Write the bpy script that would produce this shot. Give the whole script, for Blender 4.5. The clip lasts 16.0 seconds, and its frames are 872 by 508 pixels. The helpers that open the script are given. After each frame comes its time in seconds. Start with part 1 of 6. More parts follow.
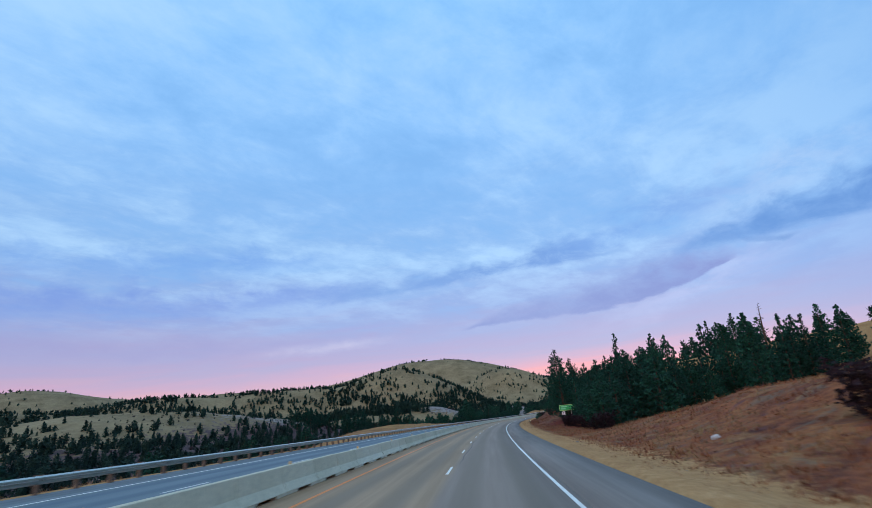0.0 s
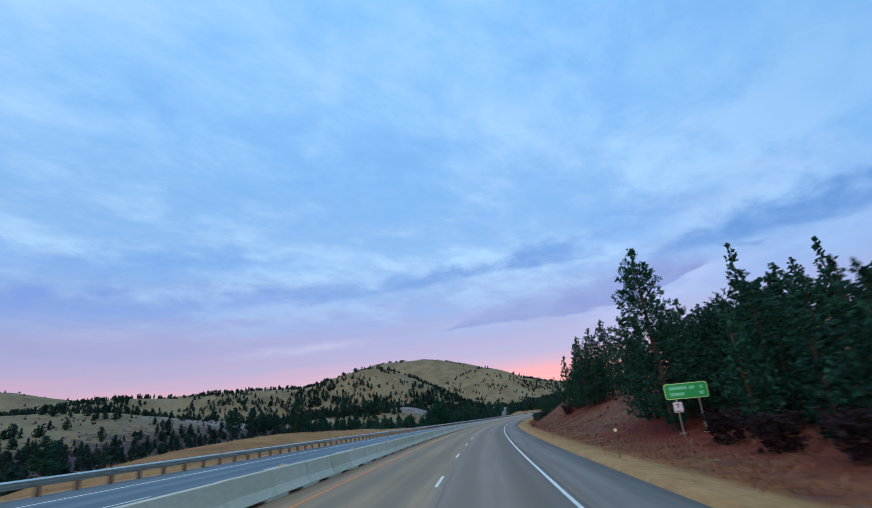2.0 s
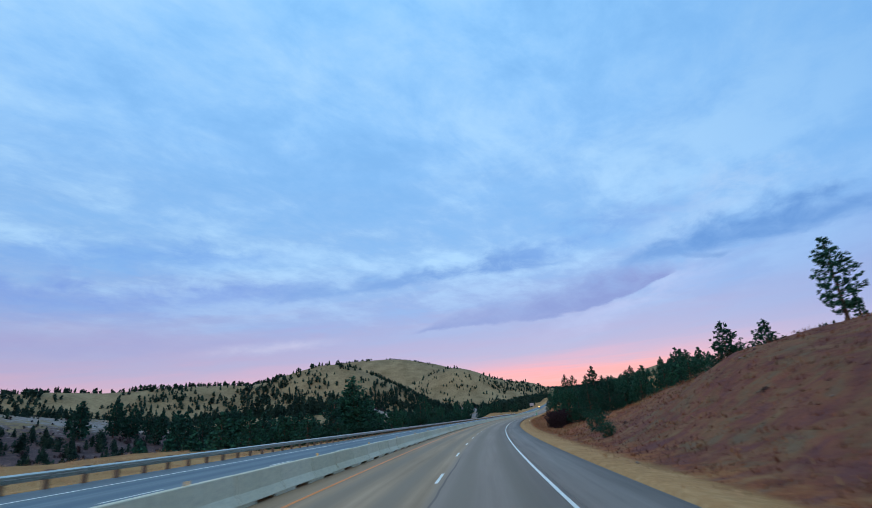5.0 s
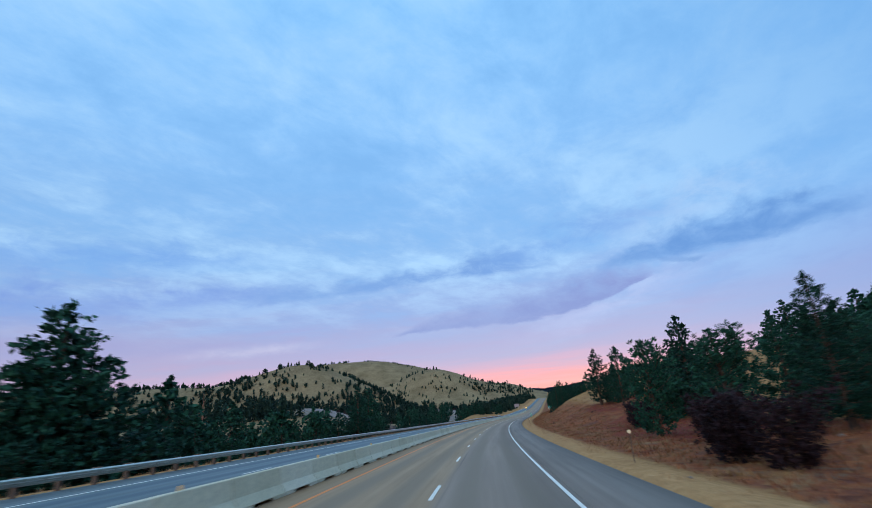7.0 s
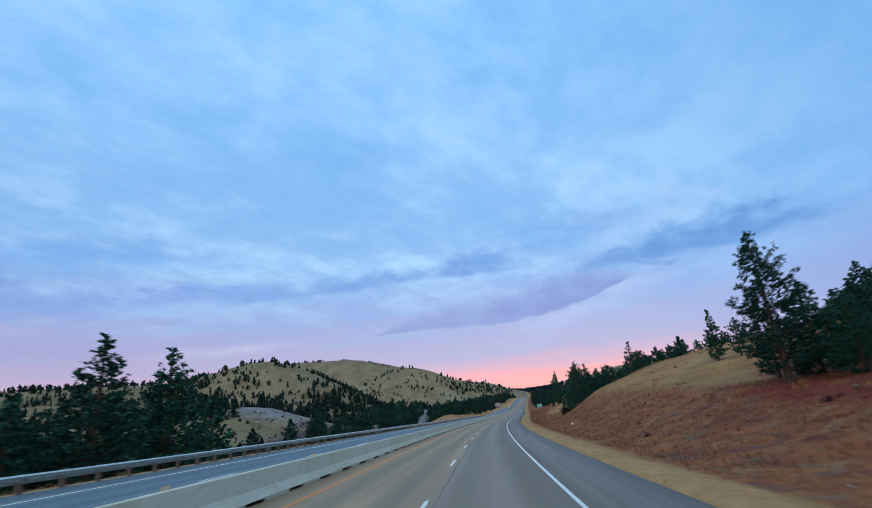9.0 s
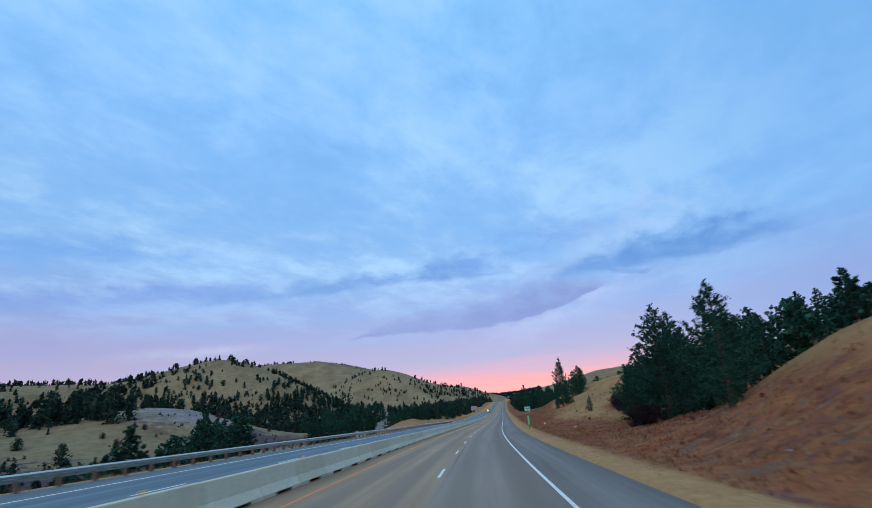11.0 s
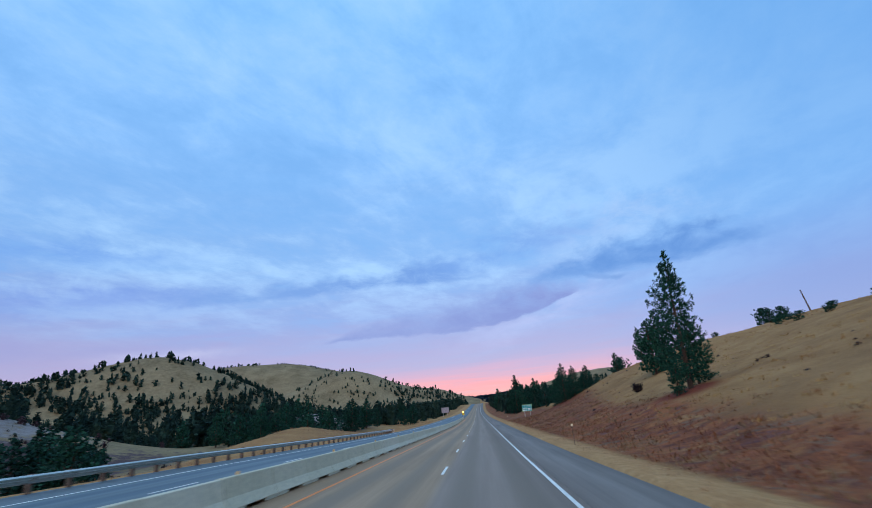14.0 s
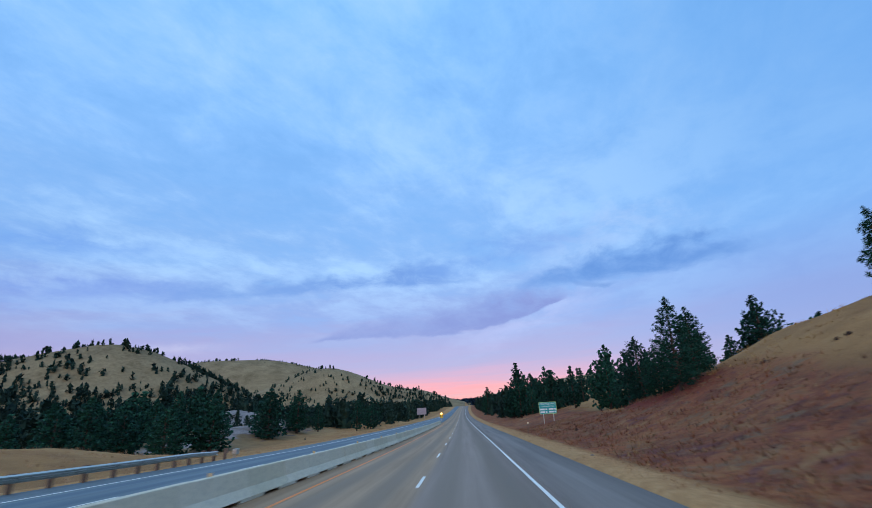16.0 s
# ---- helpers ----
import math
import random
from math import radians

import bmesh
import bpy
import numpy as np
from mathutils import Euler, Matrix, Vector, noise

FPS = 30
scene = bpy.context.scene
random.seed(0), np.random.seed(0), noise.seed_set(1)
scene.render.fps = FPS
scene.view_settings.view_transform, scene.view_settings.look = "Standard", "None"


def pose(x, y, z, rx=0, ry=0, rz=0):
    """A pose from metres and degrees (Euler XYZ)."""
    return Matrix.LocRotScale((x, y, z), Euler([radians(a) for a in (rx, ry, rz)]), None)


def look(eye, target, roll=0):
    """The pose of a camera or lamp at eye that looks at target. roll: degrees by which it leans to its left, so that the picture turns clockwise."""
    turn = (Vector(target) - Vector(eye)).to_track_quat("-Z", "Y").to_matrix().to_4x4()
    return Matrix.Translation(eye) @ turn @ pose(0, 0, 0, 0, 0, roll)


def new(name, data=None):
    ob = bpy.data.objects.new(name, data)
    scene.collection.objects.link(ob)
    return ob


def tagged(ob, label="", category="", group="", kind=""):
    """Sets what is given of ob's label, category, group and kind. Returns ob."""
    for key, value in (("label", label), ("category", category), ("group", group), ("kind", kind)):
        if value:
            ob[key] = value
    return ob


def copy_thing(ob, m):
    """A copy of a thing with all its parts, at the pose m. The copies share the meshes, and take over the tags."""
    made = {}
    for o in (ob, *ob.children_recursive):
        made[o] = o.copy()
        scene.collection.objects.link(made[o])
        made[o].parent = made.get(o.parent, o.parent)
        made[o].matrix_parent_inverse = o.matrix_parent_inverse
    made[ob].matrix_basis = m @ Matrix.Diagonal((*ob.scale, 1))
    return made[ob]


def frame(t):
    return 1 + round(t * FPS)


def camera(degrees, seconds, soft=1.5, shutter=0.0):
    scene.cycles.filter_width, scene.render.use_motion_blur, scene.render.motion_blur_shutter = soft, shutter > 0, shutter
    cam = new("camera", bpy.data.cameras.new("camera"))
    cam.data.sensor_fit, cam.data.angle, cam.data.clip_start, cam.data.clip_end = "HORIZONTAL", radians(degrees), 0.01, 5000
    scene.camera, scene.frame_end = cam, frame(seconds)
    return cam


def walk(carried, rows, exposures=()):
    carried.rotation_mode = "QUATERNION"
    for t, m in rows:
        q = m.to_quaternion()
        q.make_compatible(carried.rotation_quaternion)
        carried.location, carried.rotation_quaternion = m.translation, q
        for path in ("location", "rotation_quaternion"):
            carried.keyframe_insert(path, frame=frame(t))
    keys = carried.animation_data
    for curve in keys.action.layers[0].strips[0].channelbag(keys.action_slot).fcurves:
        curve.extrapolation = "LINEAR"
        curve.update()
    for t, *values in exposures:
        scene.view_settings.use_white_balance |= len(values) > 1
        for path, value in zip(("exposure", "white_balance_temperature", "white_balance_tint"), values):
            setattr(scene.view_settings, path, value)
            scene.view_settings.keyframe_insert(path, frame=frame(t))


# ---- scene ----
cam = camera(83.29, 16.0, soft=0.85, shutter=0.28)
PATH = [
    (0.0, pose(1.611, 0.000, 1.944, 108.815, 4.686, 4.745)),
    (0.5, pose(1.714, 16.112, 1.912, 108.739, 4.704, 4.073)),
    (1.0, pose(1.969, 32.223, 1.882, 108.745, 4.658, 3.462)),
    (1.5, pose(2.371, 48.331, 1.852, 108.792, 4.723, 2.823)),
    (2.0, pose(2.914, 64.435, 1.823, 108.820, 4.822, 2.370)),
    (2.5, pose(3.601, 80.533, 1.795, 108.916, 4.827, 1.781)),
    (3.0, pose(4.435, 96.624, 1.767, 108.923, 4.683, 1.235)),
    (3.5, pose(5.418, 112.706, 1.741, 108.947, 4.586, 0.737)),
    (4.0, pose(6.556, 128.778, 1.714, 108.792, 4.250, -0.003)),
    (6.5, pose(14.906, 208.875, 1.563, 108.849, 4.516, -2.723)),
    (7.0, pose(17.136, 224.828, 1.552, 108.938, 4.546, -3.379)),
    (7.5, pose(19.543, 240.757, 1.554, 108.824, 4.427, -4.015)),
    (8.0, pose(22.121, 256.658, 1.567, 108.830, 4.411, -4.631)),
    (8.5, pose(24.865, 272.533, 1.588, 108.905, 4.468, -5.303)),
    (9.0, pose(27.773, 288.378, 1.617, 108.812, 4.579, -5.848)),
    (11.5, pose(44.646, 367.136, 1.913, 109.110, 4.290, -9.064)),
    (12.0, pose(48.477, 382.784, 1.999, 109.000, 4.515, -9.365)),
    (12.5, pose(52.464, 398.392, 2.092, 109.018, 4.725, -9.950)),
    (13.0, pose(56.611, 413.958, 2.196, 109.123, 4.702, -10.418)),
    (13.5, pose(60.910, 429.485, 2.315, 109.221, 4.648, -11.036)),
    (14.0, pose(65.323, 444.985, 2.452, 109.344, 4.544, -11.335)),
    (14.5, pose(69.806, 460.469, 2.611, 109.296, 4.396, -11.860)),
    (15.0, pose(74.322, 475.947, 2.796, 109.343, 4.347, -12.148)),
    (15.5, pose(78.846, 491.424, 3.011, 109.438, 3.725, -12.595)),
    (16.0, pose(83.373, 506.901, 3.245, 109.503, 3.009, -13.088)),
]
walk(cam, PATH, [(0.0, 0.0, 6800, 14), (2.0, 0.0, 6800, 13), (4.0, 0.0, 6840, 11), (6.5, 0.0, 6800, 11), (9.0, 0.0, 6740, 11), (12.0, -0.03, 6570, 12), (14.5, -0.04, 6470, 15), (16.0, -0.04, 6440, 16)])

# ---------------------------------------------------------------- world, sun, exposure
world = bpy.data.worlds.new("dusk_sky")
scene.world = world
world.use_nodes = True


class Nodes:
    """Short hand for building node trees."""

    def __init__(self, tree):
        self.tree = tree
        tree.nodes.clear()

    def add(self, kind, **values):
        n = self.tree.nodes.new(kind)
        for k, v in values.items():
            n.inputs[k].default_value = v
        return n

    def link(self, a, b):
        self.tree.links.new(a, b)

    def feed(self, socket, v):
        if isinstance(v, bpy.types.NodeSocket):
            self.link(v, socket)
        else:
            socket.default_value = v

    def math(self, op, a, b=0.0, c=0.0, clamp=False):
        n = self.tree.nodes.new("ShaderNodeMath")
        n.operation, n.use_clamp = op, clamp
        for s, v in zip(n.inputs, (a, b, c)):
            self.feed(s, v)
        return n.outputs[0]

    def mix(self, f, a, b, blend="MIX"):
        n = self.tree.nodes.new("ShaderNodeMix")
        n.data_type, n.blend_type = "RGBA", blend
        self.feed(n.inputs[0], f)
        self.feed(n.inputs[6], a if isinstance(a, bpy.types.NodeSocket) else (*a, 1))
        self.feed(n.inputs[7], b if isinstance(b, bpy.types.NodeSocket) else (*b, 1))
        return n.outputs[2]

    def noise(self, vector, scale, detail=4.0, rough=0.55, distort=0.0):
        n = self.tree.nodes.new("ShaderNodeTexNoise")
        for k, v in (("Scale", scale), ("Detail", detail), ("Roughness", rough), ("Distortion", distort)):
            n.inputs[k].default_value = v
        if vector is not None:
            self.link(vector, n.inputs["Vector"])
        return n.outputs["Fac"]

    def ramp(self, fac, stops, mode="LINEAR"):
        n = self.tree.nodes.new("ShaderNodeValToRGB")
        e = n.color_ramp.elements
        n.color_ramp.interpolation = mode
        while len(e) < len(stops):
            e.new(0.5)
        for el, (p, c) in zip(e, stops):
            el.position = p
            el.color = (*c, 1) if isinstance(c, tuple) else (c, c, c, 1)
        self.link(fac, n.inputs[0])
        return n.outputs[0]

    def smooth(self, v, a, b):
        n = self.tree.nodes.new("ShaderNodeMapRange")
        n.interpolation_type = "SMOOTHSTEP"
        self.feed(n.inputs[0], v)
        n.inputs[1].default_value, n.inputs[2].default_value = a, b
        return n.outputs[0]

    def vec(self, x, y, z):
        n = self.tree.nodes.new("ShaderNodeCombineXYZ")
        for s, v in zip(n.inputs, (x, y, z)):
            self.feed(s, v)
        return n.outputs[0]


def build_sky():
    n = Nodes(world.node_tree)
    out = n.add("ShaderNodeOutputWorld")
    way = n.add("ShaderNodeTexCoord").outputs["Generated"]
    sep = n.add("ShaderNodeSeparateXYZ")
    n.link(way, sep.inputs[0])
    x, y, z = sep.outputs
    el = n.math("ARCSINE", z)                      # radians above the horizon
    az = n.math("ARCTAN2", x, y)                   # radians to the right of +y
    up = n.math("ADD", n.math("MAXIMUM", z, 0.0), 0.09)
    px, py = n.math("DIVIDE", x, up), n.math("DIVIDE", y, up)
    # clear gradient between cloud sheets
    veil = n.noise(n.vec(n.math("MULTIPLY", az, 2.6), n.math("MULTIPLY", n.math("SUBTRACT", el, n.math("MULTIPLY", az, 0.05)), 26.0), 11.0), 1.2, 6.0, 0.6, 0.3)
    layer = n.math("ADD", el, n.math("MULTIPLY", n.math("SUBTRACT", veil, 0.5), 0.11))
    tint = n.ramp(n.math("DIVIDE", n.math("MAXIMUM", layer, 0.0), 1.3), SKY_STOPS)
    # wide pale sheets and fine ripples on the cloud plane, drawn out along the wind
    ca, sa = math.cos(0.95), math.sin(0.95)
    wx = n.math("ADD", n.math("MULTIPLY", px, ca), n.math("MULTIPLY", py, sa))
    wy = n.math("SUBTRACT", n.math("MULTIPLY", py, ca), n.math("MULTIPLY", px, sa))
    sheet = n.noise(n.vec(n.math("MULTIPLY", wx, 0.7), n.math("MULTIPLY", wy, 1.0), 0.0), 1.25, 8.0, 0.58, 0.25)
    fine = n.noise(n.vec(n.math("MULTIPLY", wx, 1.5), n.math("MULTIPLY", wy, 2.2), 3.0), 2.1, 9.0, 0.62, 0.35)
    puff = n.noise(n.vec(px, py, 9.0), 4.5, 8.0, 0.68, 0.3)
    high = n.smooth(el, 0.13, 0.32)
    both = n.math("ADD", n.math("ADD", n.math("MULTIPLY", sheet, 0.55), n.math("MULTIPLY", fine, 0.30)), n.math("MULTIPLY", puff, 0.15))
    pale = n.math("MULTIPLY", n.smooth(both, 0.45, 0.61), high)
    col = n.mix(n.math("MULTIPLY", pale, 0.52), tint, SKY_PALE)
    deep = n.math("MULTIPLY", n.smooth(both, 0.50, 0.38), high)
    col = n.mix(n.math("MULTIPLY", deep, 0.50), col, SKY_DEEP)
    col = n.mix(n.math("MULTIPLY", n.math("MULTIPLY", n.smooth(az, 0.25, 1.10), n.smooth(el, 0.08, 0.3)), 0.75), col, SKY_DEEP)
    col = n.mix(n.math("MULTIPLY", n.math("MULTIPLY", n.smooth(az, 0.45, 0.95), n.smooth(el, 0.36, 0.10)), 0.92), col, (0.120, 0.175, 0.47))
    # cloud bars with a crisp lower edge and a lumpy, fading upper one
    rag = n.noise(n.vec(n.math("MULTIPLY", az, 9.0), n.math("MULTIPLY", el, 22.0), 1.0), 1.6, 8.0, 0.62, 0.2)
    wob = n.math("MULTIPLY", n.math("SUBTRACT", rag, 0.5), 0.060)
    puffs = n.noise(n.vec(n.math("MULTIPLY", az, 13.0), n.math("MULTIPLY", el, 19.0), 8.0), 1.15, 5.0, 0.56, 0.3)
    puffs = n.math("SUBTRACT", puffs, 0.5)
    torn = n.noise(n.vec(n.math("MULTIPLY", az, 7.0), n.math("MULTIPLY", el, 17.0), 5.0), 1.8, 8.0, 0.66, 0.5)
    torn = n.smooth(torn, 0.34, 0.60)
    across = n.math("DIVIDE", n.math("ADD", az, 1.0), 2.2)
    for tone, crisp, rough, fade, gaps, rows in CLOUD_BARS:
        low = n.math("MULTIPLY", n.ramp(across, [((a + 1.0) / 2.2, lo * 2) for a, lo, hi, f in rows]), 0.5)
        top = n.math("MULTIPLY", n.ramp(across, [((a + 1.0) / 2.2, hi * 2) for a, lo, hi, f in rows]), 0.5)
        force = n.ramp(across, [((a + 1.0) / 2.2, f) for a, lo, hi, f in rows])
        share = n.math("DIVIDE", n.math("SUBTRACT", el, low), n.math("SUBTRACT", top, low))
        off = n.math("ADD", n.math("SUBTRACT", el, low), n.math("MULTIPLY", wob, 0.35 + crisp * 20))
        below = n.smooth(off, -crisp, crisp)
        above = n.smooth(n.math("ADD", share, n.math("MULTIPLY", puffs, rough)), 1.12, fade)
        f = n.math("MULTIPLY", n.math("MULTIPLY", below, above), n.math("MULTIPLY", n.math("ADD", 1.0 - gaps, n.math("MULTIPLY", torn, gaps)), force))
        col = n.mix(f, col, tone)
    # afterglow low over the far end of the road
    glow = n.math("MULTIPLY", n.smooth(n.math("ABSOLUTE", n.math("SUBTRACT", az, 0.30)), 0.55, 0.0), n.smooth(el, 0.115, 0.055))
    streak = n.math("ADD", 0.25, n.math("MULTIPLY", n.smooth(n.noise(n.vec(n.math("MULTIPLY", az, 3.5), n.math("MULTIPLY", el, 60.0), 7.0), 1.0, 5.0, 0.6), 0.36, 0.62), 0.75))
    col = n.mix(n.math("MULTIPLY", glow, streak, clamp=True), col, SKY_GLOW)
    sky = n.add("ShaderNodeTexSky")
    sky.sky_type, sky.sun_disc = "NISHITA", False
    sky.sun_elevation, sky.sun_rotation = radians(SUN_EL), radians(SUN_AZ)
    bg1 = n.add("ShaderNodeBackground", Strength=SKY_STRENGTH)
    bg2 = n.add("ShaderNodeBackground", Strength=0.05)
    n.link(col, bg1.inputs[0])
    n.link(sky.outputs[0], bg2.inputs[0])
    add = n.add("ShaderNodeAddShader")
    n.link(bg1.outputs[0], add.inputs[0])
    n.link(bg2.outputs[0], add.inputs[1])
    n.link(add.outputs[0], out.inputs[0])


SUN_EL, SUN_AZ = 38.0, 200.0
SKY_STRENGTH = 1.0
SKY_STOPS = [(0.0, (0.77, 0.225, 0.14)), (0.035, (0.64, 0.205, 0.22)), (0.070, (0.41, 0.185, 0.36)), (0.098, (0.285, 0.195, 0.405)), (0.128, (0.235, 0.225, 0.46)), (0.165, (0.185, 0.265, 0.545)), (0.24, (0.185, 0.380, 0.69)), (0.42, (0.205, 0.475, 0.86)), (0.7, (0.215, 0.55, 0.98)), (1.0, (0.20, 0.52, 0.95))]
SKY_PALE, SKY_DEEP, SKY_GLOW = (0.45, 0.72, 0.95), (0.105, 0.345, 0.72), (0.86, 0.12, 0.14)
# colour, softness of the lower edge, lumpiness of the upper one, where the fading begins, share of gaps, then rows of azimuth, lower edge, upper edge, strength
CLOUD_BARS = [
    ((0.40, 0.56, 0.78), 0.030, 3.0, 0.2, 0.7, ((0.40, 0.285, 0.37, 0.0), (0.50, 0.300, 0.385, 0.45), (0.62, 0.325, 0.40, 0.45), (0.74, 0.33, 0.39, 0.3), (0.85, 0.31, 0.36, 0.0))),
    ((0.38, 0.41, 0.66), 0.025, 3.0, 0.2, 0.6, ((0.20, 0.130, 0.19, 0.0), (0.36, 0.150, 0.20, 0.45), (0.46, 0.180, 0.235, 0.55), (0.53, 0.205, 0.262, 0.45), (0.62, 0.225, 0.262, 0.0))),
    ((0.090, 0.265, 0.66), 0.030, 2.0, 0.3, 0.5, ((-0.95, 0.265, 0.325, 0.5), (-0.55, 0.290, 0.345, 0.7), (-0.35, 0.310, 0.352, 0.8), (-0.20, 0.322, 0.355, 0.0))),
    ((0.090, 0.190, 0.57), 0.030, 2.0, 0.3, 0.4, ((-1.0, 0.195, 0.265, 0.8), (-0.60, 0.215, 0.268, 0.8), (-0.30, 0.238, 0.280, 0.7), (-0.15, 0.252, 0.290, 0.0))),
    ((0.070, 0.205, 0.54), 0.006, 2.2, 0.2, 0.5, ((-0.34, 0.234, 0.264, 0.0), (-0.21, 0.246, 0.278, 0.6), (-0.055, 0.262, 0.296, 0.75), (0.03, 0.275, 0.308, 0.9), (0.15, 0.279, 0.316, 0.95), (0.23, 0.278, 0.332, 0.9), (0.29, 0.276, 0.320, 0.6), (0.345, 0.275, 0.30, 0.0))),
    ((0.085, 0.245, 0.62), 0.016, 2.4, 0.2, 0.7, ((0.16, 0.285, 0.34, 0.0), (0.27, 0.292, 0.355, 0.6), (0.38, 0.30, 0.375, 0.65), (0.50, 0.325, 0.385, 0.55), (0.62, 0.345, 0.38, 0.0))),
    ((0.110, 0.125, 0.40), 0.0032, 1.3, 0.05, 0.30, ((-0.02, 0.166, 0.171, 0.0), (0.005, 0.169, 0.178, 0.9), (0.066, 0.177, 0.202, 0.8), (0.17, 0.1775, 0.232, 0.75), (0.27, 0.175, 0.256, 0.95), (0.36, 0.188, 0.262, 1.0), (0.42, 0.200, 0.262, 1.0), (0.49, 0.221, 0.256, 0.95), (0.515, 0.234, 0.256, 0.0))),
    ((0.030, 0.165, 0.49), 0.010, 2.4, 0.15, 0.30, ((0.40, 0.252, 0.272, 0.0), (0.465, 0.256, 0.290, 0.8), (0.52, 0.259, 0.306, 0.95), (0.60, 0.257, 0.324, 1.0), (0.68, 0.256, 0.336, 1.0), (0.74, 0.258, 0.328, 0.95), (0.80, 0.262, 0.308, 0.9), (0.88, 0.266, 0.284, 0.0))),
    ((0.03, 0.14, 0.43), 0.003, 1.0, 0.3, 0.4, ((0.505, 0.262, 0.267, 0.0), (0.55, 0.248, 0.256, 0.6), (0.585, 0.240, 0.250, 0.9), (0.61, 0.246, 0.250, 0.0))),
    ((0.230, 0.225, 0.49), 0.003, 1.0, 0.0, 0.3, ((-0.30, 0.180, 0.186, 0.0), (-0.257, 0.183, 0.196, 0.9), (-0.19, 0.187, 0.200, 0.7), (-0.10, 0.192, 0.200, 0.0))),
    ((0.215, 0.180, 0.43), 0.014, 1.2, 0.2, 0.5, ((-1.0, 0.142, 0.20, 0.75), (-0.55, 0.138, 0.185, 0.65), (-0.30, 0.150, 0.185, 0.5), (-0.15, 0.165, 0.185, 0.0))),
    ((0.43, 0.39, 0.56), 0.010, 1.5, 0.2, 0.6, ((-0.46, 0.138, 0.152, 0.0), (-0.36, 0.143, 0.165, 0.6), (-0.25, 0.150, 0.172, 0.7), (-0.12, 0.160, 0.176, 0.0))),
    ((0.36, 0.20, 0.36), 0.003, 1.0, 0.3, 0.3, ((-0.95, 0.100, 0.112, 0.7), (-0.72, 0.104, 0.113, 0.7), (-0.60, 0.106, 0.112, 0.0))),
]
build_sky()

lamp = bpy.data.lights.new("sun", "SUN")
lamp.energy, lamp.angle, lamp.color = 0.6, radians(60), (1.0, 0.93, 0.88)
sun = new("sun", lamp)
sun.matrix_world = look((0, 0, 200), (math.sin(radians(SUN_AZ)) * -100, math.cos(radians(SUN_AZ)) * -100, 200 - 100 * math.tan(radians(SUN_EL))))

# ---------------------------------------------------------------- the road's line: s metres along the lane line, u metres to its right
BEND_AT = np.array([-60, 0, 60, 120, 180, 240, 300, 360, 420, 480, 560, 650, 760, 900, 1100, 1300, 1500.0])
BEND = np.array([-0.612, -0.612, -0.538, -0.598, -0.758, -0.675, -0.618, -0.587, -0.654, -0.045, 0.073, 0.013, -0.033, -0.058, -0.067, -0.067, 0.0]) * 1e-3
RISE_AT = np.array([-60, 0, 120, 240, 360, 480, 600, 800, 1000, 1200, 1320, 1500, 1900, 5000.0])
RISE = np.array([0.13, 0, -0.22, -0.39, -0.09, 0.80, 2.74, 8.45, 17.56, 28.35, 31.0, 28.0, 10.0, -10.0])
BANK_AT = np.array([-60, 0, 150, 300, 400, 480, 560, 5000.0])
BANK = np.array([0.0392, 0.0392, 0.0358, 0.0391, 0.0393, 0.0387, 0.002, 0.002])
STEP = 5.0
S_LINE = np.arange(-160, 5001, STEP)
_k = np.interp(S_LINE, BEND_AT, BEND)
_i0 = int(np.searchsorted(S_LINE, 0))
TH = np.cumsum(_k) * STEP
TH -= TH[_i0]
XL, YL = np.cumsum(-np.sin(TH)) * STEP, np.cumsum(np.cos(TH)) * STEP
XL -= XL[_i0]
YL -= YL[_i0]
_m = np.gradient(RISE, RISE_AT)


def rise(s):
    s = np.clip(s, RISE_AT[0], RISE_AT[-1])
    i = np.clip(np.searchsorted(RISE_AT, s) - 1, 0, len(RISE_AT) - 2)
    h = RISE_AT[i + 1] - RISE_AT[i]
    t = (s - RISE_AT[i]) / h
    return (2 * t**3 - 3 * t**2 + 1) * RISE[i] + (t**3 - 2 * t**2 + t) * h * _m[i] + (3 * t**2 - 2 * t**3) * RISE[i + 1] + (t**3 - t**2) * h * _m[i + 1]


MID = -0.13      # direction across the country, beyond the road's corridor


def plan(s, u):
    """World x, y of a point u metres to the right of the line."""
    t = np.interp(s, S_LINE, TH)
    c = np.clip(u, -80, 80)
    o = u - c
    return np.interp(s, S_LINE, XL) + np.cos(t) * c + math.cos(MID) * o, np.interp(s, S_LINE, YL) + np.sin(t) * c + math.sin(MID) * o


def deck(s, u):
    """Height of the paved surface."""
    return rise(s) - np.interp(s, BANK_AT, BANK) * u


